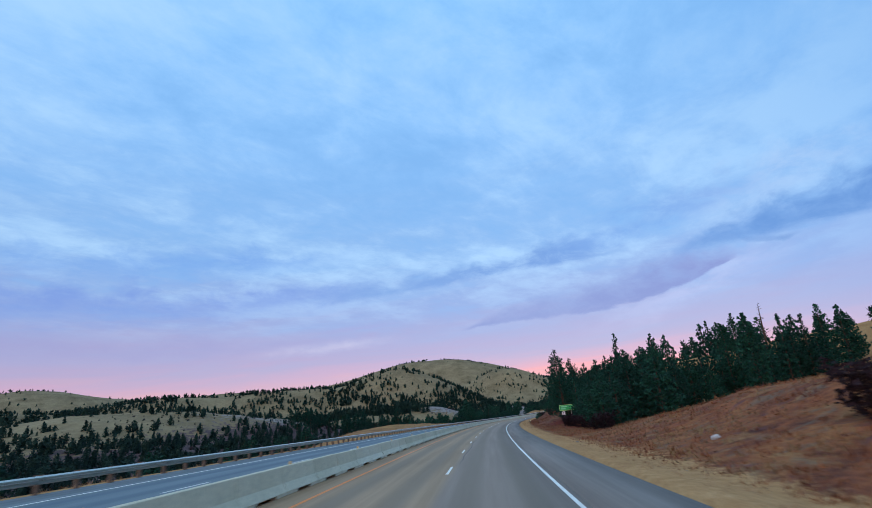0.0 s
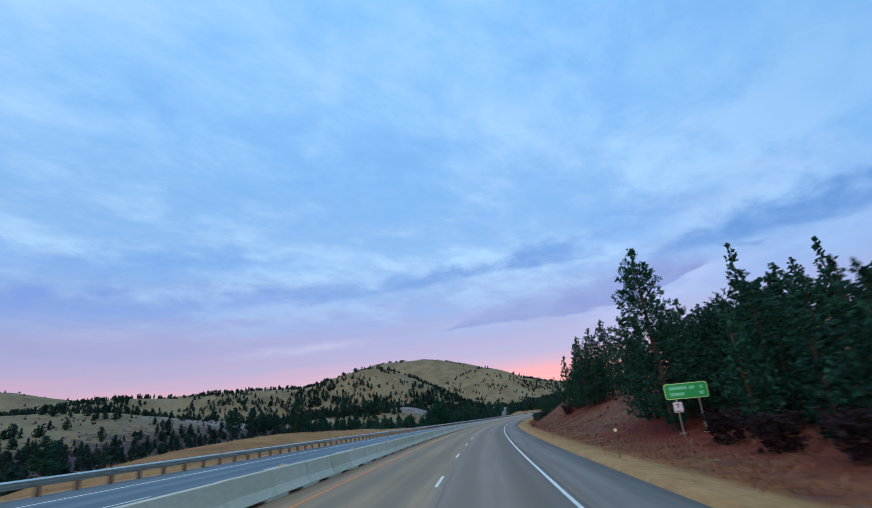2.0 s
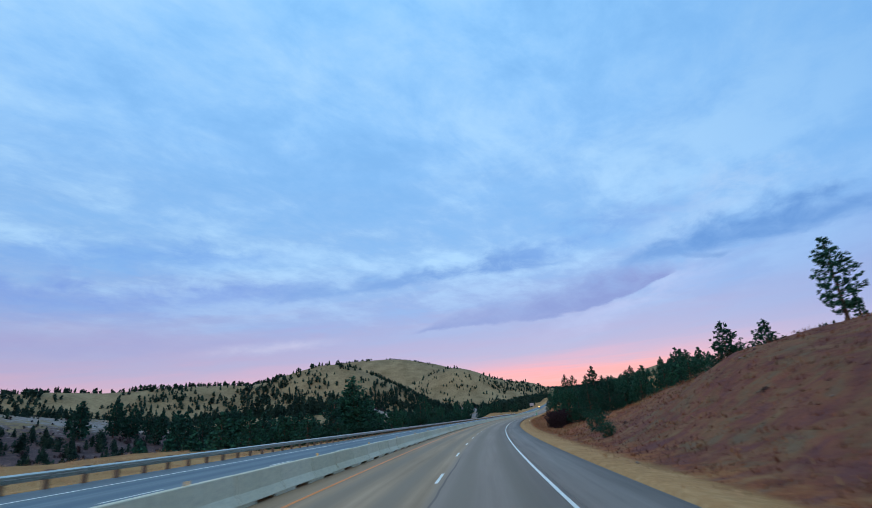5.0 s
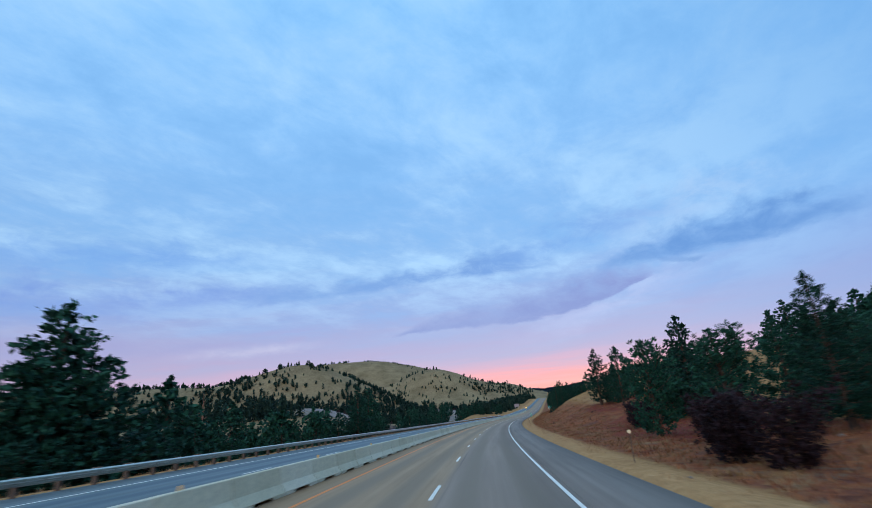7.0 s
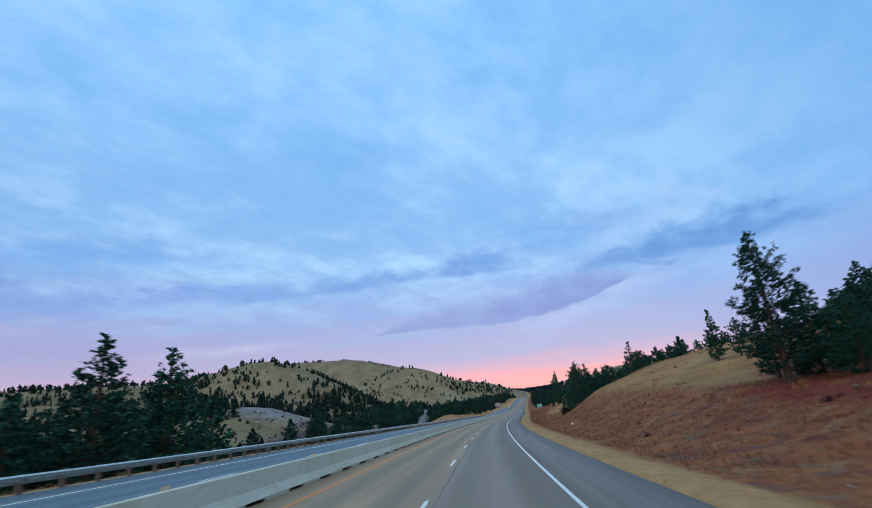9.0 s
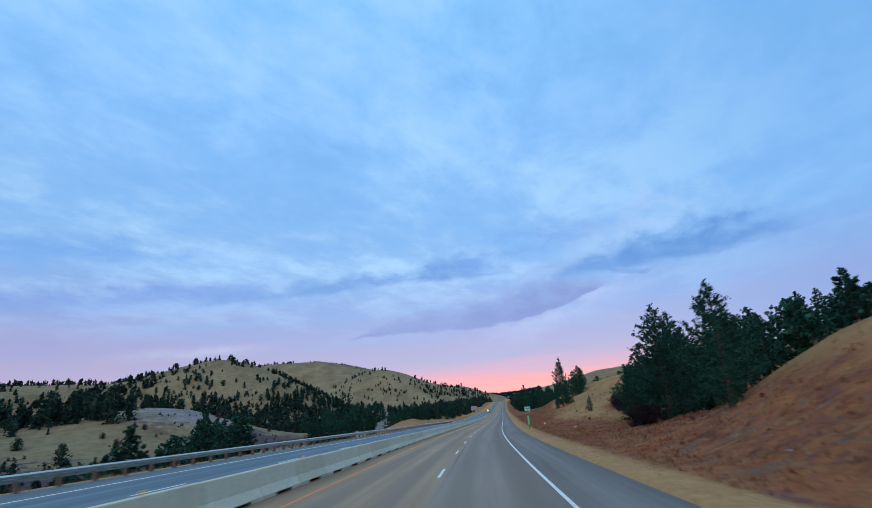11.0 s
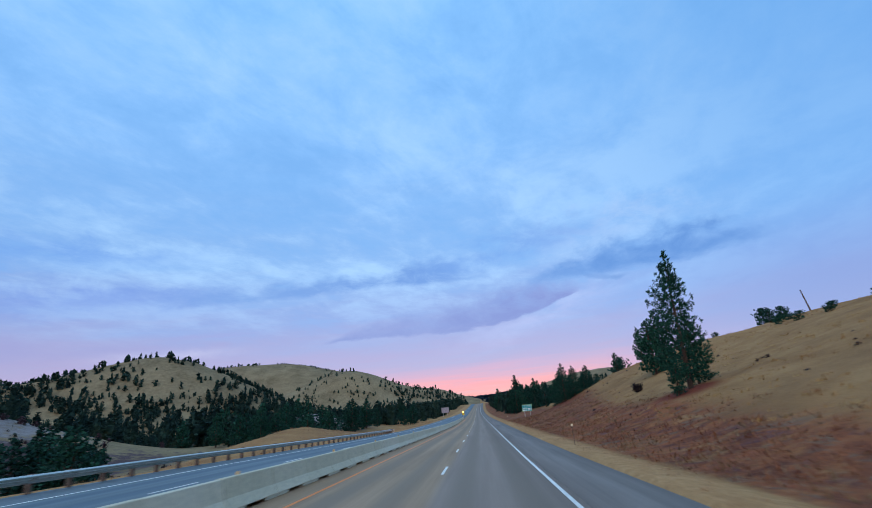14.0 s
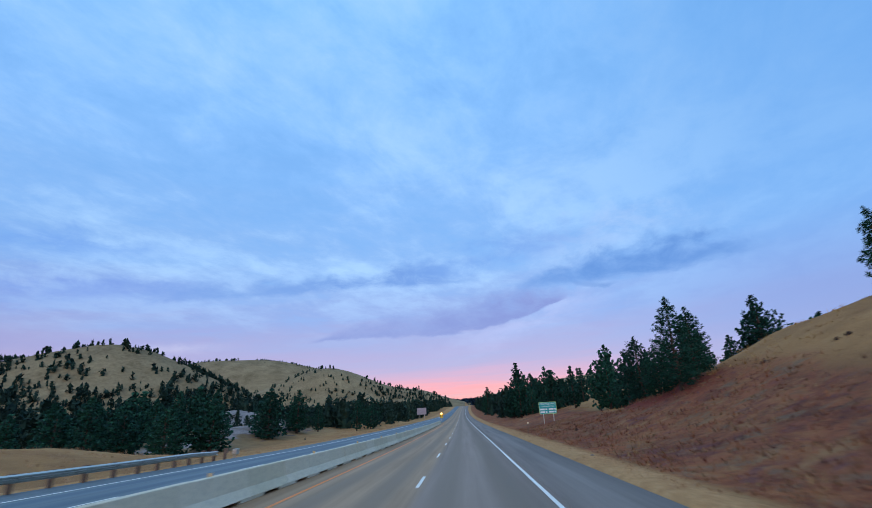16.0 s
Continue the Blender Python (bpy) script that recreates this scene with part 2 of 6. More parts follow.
# hills: rings of rounded rises round the valley (distance, width share, first bearing, step, heights)
HILL_RINGS = [
    (760, 0.16, 0.35, 0.17, (6, 11, 9, 14, 9, 13)),
    (1050, 0.10, 0.10, 0.11, (38, 91, 37, 36, 53, 25, 56, 25, 26, 44, 17)),
    (1650, 0.11, -0.62, 0.12, (3, 2, 2, 16, 70, 50, 30, 41, 22, 27, 40, 38, 40, 33)),
    (2700, 0.11, -0.72, 0.12, (2, 37, 129, 20, 6, 74, 110, 147, 98, 25, 92, 57, 11, 180)),
    (3900, 0.20, -0.72, 0.20, (32, 26, 27, 44, 68, 69, 58, 62, 123)),
]
KNOLLS = [(78, 1891, 21, 89), (116, 1801, 32, 77), (820, 2880, 26, 190), (850, 3000, -45, 300), (-215, 440, 24, 75), (-330, 330, 26, 90), (-60, 640, 7, 60), (-150, 640, 12, 70)]


def hills(x, y):
    z = -6.0 + 0.012 * np.clip(np.hypot(x - 40, y - 250) - 700, 0, None)
    for d, share, a, da, heights in HILL_RINGS:
        for i, h in enumerate(heights):
            b = a + da * i
            z = z + h * np.exp(-((x - 40 + math.sin(b) * d) ** 2 + (y - 250 - math.cos(b) * d) ** 2) / (2 * (share * d) ** 2))
    for cx, cy, h, r in KNOLLS:
        z = z + h * np.exp(-((x - cx) ** 2 + (y - cy) ** 2) / (2 * r * r))
    return z


# heights of the right-hand bank above the road: s, and the rise at u = 20, 30, 40 and 60
BANK_TABLE = """-160 2.5 3.4 4 6/0 2.5 3.3 4 6/30 2.6 3.4 4 5/48 1.6 2 2.5 4/64 .1 .6 1.2 3/100 0 .8 2 5/114 1.6 4 6.5 9/130 3 6.6 10 13/165 2.2 5.8 9 12.5
185 3.8 6.4 8.5 11/200 4.8 7 8.5 10.5/225 2.4 4 5.5 7.5/238 .9 2 3.2 5/255 -.2 .6 1.6 4/288 -.3 .4 1.6 5/303 1 2.4 4 7/320 1.8 3.6 5.5 8.5/342 3.2 4.4 6.2 9.5
362 4.4 6.9 8.6 11.5/382 4.6 8 10 12.5/396 1.2 3.5 6 10/412 0 1.2 3.5 8.5/432 1 3 6 11/455 1.8 4.2 7.2 12/490 2.3 4.9 8 12.7/520 2.4 5.7 9.4 13.8/538 2.6 6.5 10.5 14.4/550 2.9 7.4 10.6 14.6
557 3.2 8.2 11.1 13.6/563 3.3 7.6 9.1 11.9/570 2.4 5.2 6.4 9.7/578 1.3 2.5 3.5 7.3/600 1.2 2.2 3.5 6/622 2.2 3.8 5 7/660 .8 2 3 6/800 .5 2 4 8/5000 1 3 6 10"""
BANK_S, BANK_20, BANK_30, BANK_40, BANK_60 = np.array([[float(v) for v in row.split()] for row in BANK_TABLE.replace("\n", "/").split("/")]).T
# heights of the left verge at u = -26 and of the valley at u = -60
VERGE_S = np.array([-160, 60, 96, 118, 130, 152, 176, 202, 228, 300, 450, 500, 540, 600, 640, 700, 900, 5000.0])
VERGE_26 = np.array([-2.5, -2.5, -0.4, 1.7, 2.1, 2.1, 1.6, 1.1, -1.3, -3.0, -3.0, -1.0, -0.6, -1.6, -1.4, -0.6, 0.2, 0.3])
VERGE_60 = np.array([-7, -7, -6, -5, -5, -5, -5, -5, -6, -7, -7, -6, -4, -3, -2, -1, 0, 0.0])


# how far up the right-hand bank the rust-red weeds reach before the golden grass
RED_S = np.array([-160, 100, 210, 290, 340, 385, 410, 425, 450, 470, 490, 520, 550, 600.0])
RED_U = np.array([24, 28, 28, 22, 19, 17, 19, 18, 13.5, 14.5, 16.5, 18, 22, 22])


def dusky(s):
    """Share of mauve weeds in the growth on the bank, darkened to include tree shade."""
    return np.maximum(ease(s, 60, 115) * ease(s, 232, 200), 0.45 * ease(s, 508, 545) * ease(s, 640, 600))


# single mounds beside the left verge: s, u, height, half length, half width
MOUNDS = [(538, -30, 3.05, 27, 9), (705, -86, 11.0, 42, 20), (655, -58, 4.0, 30, 14), (603, -158, 13.0, 50, 42), (735, -44, 3.0, 30, 12)]


def ease(v, a, b):
    t = np.clip((v - a) / (b - a), 0, 1)
    return t * t * (3 - 2 * t)


def land(s, u):
    s, u = np.asarray(s, float), np.asarray(u, float)
    x, y = plan(s, u)
    edge = deck(s, np.clip(u, -15.6, 6.4)) - 0.05
    b20, b30, b40, b60 = (np.interp(s, BANK_S, b) for b in (BANK_20, BANK_30, BANK_40, BANK_60))
    r = rise(s)
    # right: verge, shallow ditch, bank
    lip = deck(s, 6.4) - 0.05
    ditch = lip - 0.30 * ease(u, 7.4, 9.2)
    bank = np.where(u < 20, ditch + (r + b20 - ditch) * ease(u, 9.0, 25.0) / ease(20.0, 9.0, 25.0), 0)
    bank = np.where((u >= 20) & (u < 30), r + b20 + (b30 - b20) * (u - 20) / 10, bank)
    bank = np.where(u >= 30, r + b30 + (b40 - b30) * (u - 30) / 10, bank)
    bank = np.where(u >= 40, r + b40 + (b60 - b40) * (u - 40) / 20, bank)
    bank = np.where(u >= 60, r + b60 + 0.10 * np.clip(u - 60, 0, 90), bank)
    # left: verge behind the rail, then the valley
    v26, v60 = np.interp(s, VERGE_S, VERGE_26), np.interp(s, VERGE_S, VERGE_60)
    llip = deck(s, -15.6) - 0.05
    left = np.where(u > -26, llip + (r + v26 - llip) * ease(-u, 16.4, 26.0), r + v26 + (v60 - v26) * ease(-u, 26.0, 60.0))
    near = np.where(u > 6.4, bank, np.where(u < -15.6, left, edge - 0.25))
    far = hills(x, y)
    w = np.where(u > 0, ease(u, 90, 420), ease(-u, 50, 170))
    z = near * (1 - w) + far * w
    for ms, mu, h, ls, lu in MOUNDS:
        z = z + h * np.exp(-(((s - ms) / ls) ** 2 + ((u - mu) / lu) ** 2)) * ease(-u, 16.5, 21)
    behind = ease(s, 1300, 1900)
    z = np.where((s > 1300) & (np.abs(u) > 16), z * (1 - behind) + far * behind, z)
    past = ease(s, 1560, 2000)
    z = np.where((s > 1560) & (np.abs(u) <= 16), z * (1 - past) + far * past, z)
    return z


def ground_height(s, u):
    """Height of the ground with its roughness."""
    s, u = np.asarray(s, float), np.asarray(u, float)
    x, y = plan(s, u)
    z = land(s, u)
    xs, ys = np.atleast_1d(x).ravel(), np.atleast_1d(y).ravel()
    rough = np.where(u > 10, ease(u, 10, 16), ease(-u, 18, 30)) * np.where(s > 700, 0.6, 1.0)
    small = np.array([noise.noise((a * 0.35, b * 0.35, 0.0)) * 0.16 + noise.noise((a * 0.09, b * 0.09, 5.0)) * 0.5 for a, b in zip(xs, ys)]).reshape(np.shape(z))
    wide = np.array([noise.fractal((a * 0.006, b * 0.006, 2.0), 0.9, 2.0, 4) for a, b in zip(xs, ys)]).reshape(np.shape(z))
    out = np.where(u > 0, ease(u, 120, 500), ease(-u, 60, 260)) + (s > 1400) * ease(np.abs(u), 20, 200)
    return z + rough * small + np.clip(out, 0, 1) * wide * 7.0


# ---------------------------------------------------------------- small helpers for things
def part(name, bm, material, parent=None, label=""):
    """Links a bmesh as one mesh object, under parent if given."""
    me = bpy.data.meshes.new(name)
    bm.to_mesh(me)
    bm.free()
    return mesh_part(name, me, material, parent, label)


def mesh_part(name, me, material, parent=None, label=""):
    for m in material if isinstance(material, (list, tuple)) else [material]:
        if m is not None and m.name not in me.materials:
            me.materials.append(m)
    ob = new(name, me)
    if parent is not None:
        ob.parent = parent
    if label:
        tagged(ob, label)
    return ob


def raw(name, verts, faces, smooth=False):
    me = bpy.data.meshes.new(name)
    me.from_pydata([tuple(map(float, v)) for v in verts], [], [tuple(map(int, f)) for f in faces])
    if smooth:
        me.polygons.foreach_set("use_smooth", [True] * len(me.polygons))
    me.update()
    return me


def box(bm, x0, x1, y0, y1, z0, z1, bevel=0.0):
    r = bmesh.ops.create_cube(bm, size=1.0)
    for v in r["verts"]:
        v.co = Vector(((x0 + x1) / 2 + v.co.x * (x1 - x0), (y0 + y1) / 2 + v.co.y * (y1 - y0), (z0 + z1) / 2 + v.co.z * (z1 - z0)))
    if bevel:
        es = list({e for v in r["verts"] for e in v.link_edges})
        bmesh.ops.bevel(bm, geom=es, offset=bevel, segments=1, affect="EDGES")


def tube(bm, a, b, r0, r1=None, n=8):
    a, b = Vector(a), Vector(b)
    m = Matrix.Translation((a + b) / 2) @ (b - a).to_track_quat("Z", "Y").to_matrix().to_4x4()
    bmesh.ops.create_cone(bm, cap_ends=True, segments=n, radius1=r0, radius2=r0 if r1 is None else r1, depth=(b - a).length, matrix=m)


def at(s, u, turn=0.0, lift=0.0, on_deck=False):
    """A pose standing on the ground at s, u, facing along the road."""
    x, y = plan(s, u)
    z = deck(s, u) if on_deck else ground_height(s, u)
    return pose(float(x), float(y), float(z) + lift, 0, 0, math.degrees(float(np.interp(s, S_LINE, TH))) + turn)


# ---------------------------------------------------------------- materials
def material(name, rough=0.8, metal=0.0, spec=0.3):
    m = bpy.data.materials.new(name)
    m.use_nodes = True
    n = Nodes(m.node_tree)
    out = n.add("ShaderNodeOutputMaterial")
    b = n.add("ShaderNodeBsdfPrincipled", Roughness=rough, Metallic=metal)
    b.inputs["Specular IOR Level"].default_value = spec
    n.link(b.outputs[0], out.inputs[0])
    return m, n, b


def bump(n, b, height, strength=0.4, distance=0.02):
    k = n.add("ShaderNodeBump", Strength=strength, Distance=distance)
    n.link(height, k.inputs["Height"])
    n.link(k.outputs[0], b.inputs["Normal"])


def coords(n, kind="Object"):
    return n.add("ShaderNodeTexCoord").outputs[kind]


def plain(name, colour, rough=0.6, metal=0.0, wear=0.12, scale=6.0, spec=0.3):
    m, n, b = material(name, rough, metal, spec)
    c = coords(n)
    f = n.noise(c, scale, 5.0, 0.6)
    lo, hi = tuple(v * (1 - wear) for v in colour), tuple(min(1, v * (1 + wear)) for v in colour)
    n.link(n.ramp(f, [(0.3, lo), (0.7, hi)]), b.inputs["Base Color"])
    r = n.noise(c, scale * 3, 3.0)
    n.link(n.math("ADD", rough - 0.08, n.math("MULTIPLY", r, 0.16)), b.inputs["Roughness"])
    bump(n, b, n.noise(c, scale * 12, 3.0), 0.15, 0.004)
    return m


def asphalt_material(name, base, lanes, seam=True):
    """Worn asphalt: UV x is metres to the right of the lane line, UV y metres along."""
    m, n, b = material(name, 0.78, 0.0, 0.14)
    uv = n.add("ShaderNodeUVMap").outputs[0]
    sep = n.add("ShaderNodeSeparateXYZ")
    n.link(uv, sep.inputs[0])
    u, s = sep.outputs[0], sep.outputs[1]
    long_ = n.vec(n.math("MULTIPLY", u, 1.6), n.math("MULTIPLY", s, 0.035), 0.0)
    streak = n.noise(long_, 1.4, 6.0, 0.6)
    blot = n.noise(n.vec(n.math("MULTIPLY", u, 0.5), n.math("MULTIPLY", s, 0.09), 4.0), 0.9, 4.0, 0.6)
    grain = n.noise(uv, 38.0, 2.0, 0.7)
    tone = n.ramp(n.math("ADD", n.math("MULTIPLY", streak, 0.6), n.math("MULTIPLY", blot, 0.4)), [(0.34, tuple(v * 0.78 for v in base)), (0.66, tuple(v * 1.22 for v in base))])
    if seam:
        # the outer lane was paved later and is greyer
        tone = n.mix(n.math("MULTIPLY", n.smooth(u, -0.1, 0.35), 0.6), tone, n.mix(streak, (0.238, 0.196, 0.168), (0.325, 0.270, 0.228)))
    # tyre paths are darker and smoother, the crown between is paler and browner
    wear = None
    for c in lanes:
        d = n.math("ABSOLUTE", n.math("SUBTRACT", u, c))
        w = n.smooth(d, 0.62, 0.12)
        wear = w if wear is None else n.math("MAXIMUM", wear, w)
    if wear is not None:
        f = n.math("MULTIPLY", wear, n.math("ADD", 0.30, n.math("MULTIPLY", streak, 0.7)))
        tone = n.mix(f, tone, tuple(v * k for v, k in zip(base, (0.58, 0.68, 0.80))))
    if seam:
        # tarred crack that wanders beside the lane line
        path = n.math("ADD", 0.28, n.math("MULTIPLY", n.math("SUBTRACT", n.noise(n.vec(0.0, n.math("MULTIPLY", s, 0.06), 2.0), 1.0, 3.0), 0.5), 0.7))
        d = n.math("ABSOLUTE", n.math("SUBTRACT", u, path))
        on = n.smooth(n.noise(n.vec(1.0, n.math("MULTIPLY", s, 0.02), 5.0), 1.0, 2.0), 0.46, 0.56)
        tone = n.mix(n.math("MULTIPLY", n.math("MULTIPLY", n.smooth(d, 0.05, 0.02), on), 0.45), tone, (0.035, 0.036, 0.040))
    tone = n.mix(n.math("MULTIPLY", n.math("SUBTRACT", grain, 0.2), 0.35, clamp=True), tone, tuple(v * 0.6 for v in base))
    n.link(tone, b.inputs["Base Color"])
    n.link(n.math("SUBTRACT", 0.82, n.math("MULTIPLY", streak, 0.25)), b.inputs["Roughness"])
    bump(n, b, grain, 0.25, 0.006)
    return m


def ground_material():
    m, n, b = material("dry_hillside", 0.95, 0.0, 0.1)
    c = n.add("ShaderNodeNewGeometry").outputs["Position"]
    zone = n.add("ShaderNodeVertexColor")
    zone.layer_name = "zone"
    sep = n.add("ShaderNodeSeparateColor")
    n.link(zone.outputs[0], sep.inputs[0])
    verge, bank, far = sep.outputs
    gsep = n.add("ShaderNodeSeparateXYZ")
    n.link(c, gsep.inputs[0])
    gx, gy, gz = gsep.outputs
    big = n.noise(c, 0.02, 5.0, 0.6)
    mid = n.noise(c, 0.22, 6.0, 0.65)
    small = n.noise(c, 2.4, 5.0, 0.7)
    tuft = n.noise(c, 9.0, 4.0, 0.7)
    field = n.ramp(n.math("ADD", n.math("MULTIPLY", big, 0.5), n.math("MULTIPLY", mid, 0.5)), [(0.30, FIELD_A), (0.5, FIELD_B), (0.68, FIELD_C)])
    hillside = n.ramp(n.math("ADD", n.math("MULTIPLY", big, 0.55), n.math("MULTIPLY", mid, 0.45)), [(0.34, HILL_A), (0.5, HILL_B), (0.66, HILL_C)])
    clump = n.noise(c, 0.8, 6.0, 0.7)
    cut = n.ramp(n.math("ADD", n.math("ADD", n.math("MULTIPLY", mid, 0.35), n.math("MULTIPLY", clump, 0.40)), n.math("MULTIPLY", small, 0.25)), [(0.38, CUT_A), (0.50, CUT_B), (0.62, CUT_C)])
    weed = n.noise(c, 0.36, 5.0, 0.65, 0.6)
    sage = n.noise(n.vec(n.math("ADD", gx, 40.0), gy, gz), 0.48, 5.0, 0.65, 0.6)
    cut = n.mix(n.math("MULTIPLY", n.smooth(weed, 0.52, 0.64), 0.65), cut, (0.40, 0.125, 0.050))
    cut = n.mix(n.math("MULTIPLY", n.smooth(sage, 0.54, 0.66), 0.60), cut, (0.185, 0.150, 0.100))
    cut = n.mix(n.math("MULTIPLY", n.smooth(sage, 0.45, 0.33), 0.65), cut, (0.150, 0.068, 0.068))
    cut = n.mix(n.math("MULTIPLY", n.smooth(weed, 0.45, 0.33), 0.60), cut, (0.42, 0.235, 0.095))
    # mauve growth, with the shade of the trees above put into its tone
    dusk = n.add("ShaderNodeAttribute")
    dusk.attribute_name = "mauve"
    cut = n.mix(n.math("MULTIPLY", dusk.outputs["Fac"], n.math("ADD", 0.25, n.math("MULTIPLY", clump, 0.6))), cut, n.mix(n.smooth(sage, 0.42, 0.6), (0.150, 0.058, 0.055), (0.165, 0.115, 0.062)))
    cover = n.add("ShaderNodeAttribute")
    cover.attribute_name = "brush"
    twig = n.ramp(n.math("ADD", n.math("MULTIPLY", mid, 0.4), n.math("MULTIPLY", small, 0.6)), [(0.35, (0.036, 0.022, 0.025)), (0.5, (0.095, 0.060, 0.058)), (0.66, (0.19, 0.128, 0.110))])
    strip = n.ramp(n.math("ADD", n.math("MULTIPLY", mid, 0.35), n.math("MULTIPLY", small, 0.65)), [(0.3, STRIP_A), (0.52, STRIP_B), (0.7, STRIP_C)])
    col = n.mix(far, field, hillside)
    col = n.mix(n.smooth(n.math("ADD", cover.outputs["Fac"], n.math("MULTIPLY", n.math("SUBTRACT", mid, 0.5), 1.6)), 0.40, 0.62), col, twig)
    # red soil tone that also holds the painted shade under trees
    litter_shade = n.add("ShaderNodeAttribute")
    litter_shade.attribute_name = "litter_shade"
    rock = n.add("ShaderNodeAttribute")
    rock.attribute_name = "pale"
    stone = n.ramp(n.math("ADD", n.math("MULTIPLY", small, 0.5), n.math("MULTIPLY", mid, 0.5)), [(0.35, (0.13, 0.105, 0.09)), (0.5, (0.26, 0.22, 0.195)), (0.64, (0.36, 0.32, 0.29))])
    col = n.mix(n.smooth(n.math("ADD", rock.outputs["Fac"], n.math("MULTIPLY", n.math("SUBTRACT", mid, 0.5), 1.2)), 0.35, 0.6), col, stone)
    col = n.mix(n.smooth(n.math("ADD", bank, n.math("MULTIPLY", n.math("SUBTRACT", mid, 0.5), 1.1)), 0.25, 0.75), col, cut)
    col = n.mix(n.math("MULTIPLY", n.smooth(n.math("ADD", litter_shade.outputs["Fac"], n.math("MULTIPLY", n.math("SUBTRACT", mid, 0.5), 1.0)), 0.25, 0.75), 0.85), col, n.mix(clump, (0.13, 0.018, 0.018), (0.30, 0.052, 0.028)))
    col = n.mix(n.smooth(n.math("ADD", verge, n.math("MULTIPLY", n.math("SUBTRACT", n.math("ADD", n.math("MULTIPLY", small, 0.5), n.math("MULTIPLY", clump, 0.5)), 0.5), 2.2)), 0.25, 0.75), col, strip)
    col = n.mix(n.math("MULTIPLY", n.smooth(tuft, 0.55, 0.35), 0.4), col, n.mix(0.5, col, (0.03, 0.022, 0.018)))
    n.link(col, b.inputs["Base Color"])
    bump(n, b, n.math("ADD", n.math("MULTIPLY", small, 0.6), n.math("MULTIPLY", tuft, 0.4)), 0.6, 0.25)
    return m


FIELD_A, FIELD_B, FIELD_C = (0.21, 0.098, 0.042), (0.41, 0.208, 0.078), (0.54, 0.312, 0.124)
HILL_A, HILL_B, HILL_C = (0.145, 0.102, 0.050), (0.27, 0.195, 0.100), (0.36, 0.270, 0.142)
CUT_A, CUT_B, CUT_C = (0.100, 0.034, 0.025), (0.285, 0.092, 0.038), (0.45, 0.180, 0.062)
STRIP_A, STRIP_B, STRIP_C = (0.36, 0.165, 0.062), (0.54, 0.285, 0.115), (0.66, 0.39, 0.18)


def leaf_material(name, colours):
    m, n, b = material(name, 0.75, 0.0, 0.2)
    g = n.add("ShaderNodeNewGeometry")
    rnd = n.add("ShaderNodeObjectInfo").outputs["Random"]
    f = n.math("ADD", n.math("MULTIPLY", g.outputs["Random Per Island"], 0.7), n.math("MULTIPLY", rnd, 0.3))
    n.link(n.ramp(f, [(0.05, colours[0]), (0.5, colours[1]), (0.95, colours[2])]), b.inputs["Base Color"])
    return m


def weed_material(name, stops, scale=0.45, blade=0.30):
    """Dry weeds: clumps of one colour, blades that differ a little."""
    m, n, b = material(name, 0.9, 0.0, 0.1)
    g = n.add("ShaderNodeNewGeometry")
    f = n.noise(g.outputs["Position"], scale, 4.0, 0.7, 0.5)
    f = n.math("ADD", n.math("MULTIPLY", n.math("SUBTRACT", f, 0.5), 1.7), n.math("ADD", 0.5 - blade / 2, n.math("MULTIPLY", g.outputs["Random Per Island"], blade)))
    n.link(n.ramp(f, stops), b.inputs["Base Color"])
    return m


def bark_material():
    m, n, b = material("pine_bark", 0.9, 0.0, 0.15)
    c = coords(n)
    v = n.add("ShaderNodeMapping")
    v.inputs["Scale"].default_value = (9, 9, 1.6)
    n.link(c, v.inputs[0])
    f = n.noise(v.outputs[0], 1.5, 6.0, 0.65)
    n.link(n.ramp(f, [(0.3, (0.035, 0.024, 0.018)), (0.55, (0.10, 0.065, 0.045)), (0.75, (0.17, 0.11, 0.075))]), b.inputs["Base Color"])
    bump(n, b, f, 0.6, 0.03)
    return m


def concrete_material():
    m, n, b = material("barrier_concrete", 0.85, 0.0, 0.25)
    c = n.add("ShaderNodeNewGeometry").outputs["Position"]
    rnd = n.add("ShaderNodeObjectInfo").outputs["Random"]
    big = n.noise(c, 0.35, 5.0, 0.65)
    fine = n.noise(c, 9.0, 5.0, 0.7)
    v = n.add("ShaderNodeMapping")
    v.inputs["Scale"].default_value = (2.2, 2.2, 0.35)
    n.link(c, v.inputs[0])
    run = n.noise(v.outputs[0], 1.6, 5.0, 0.65)
    f = n.math("ADD", n.math("ADD", n.math("MULTIPLY", big, 0.4), n.math("MULTIPLY", run, 0.35)), n.math("MULTIPLY", rnd, 0.25))
    col = n.ramp(f, [(0.25, (0.58, 0.52, 0.34)), (0.5, (0.70, 0.63, 0.44)), (0.75, (0.77, 0.70, 0.53))])
    col = n.mix(n.math("MULTIPLY", n.smooth(fine, 0.6, 0.35), 0.25), col, (0.16, 0.155, 0.14))
    n.link(col, b.inputs["Base Color"])
    bump(n, b, fine, 0.3, 0.01)
    return m


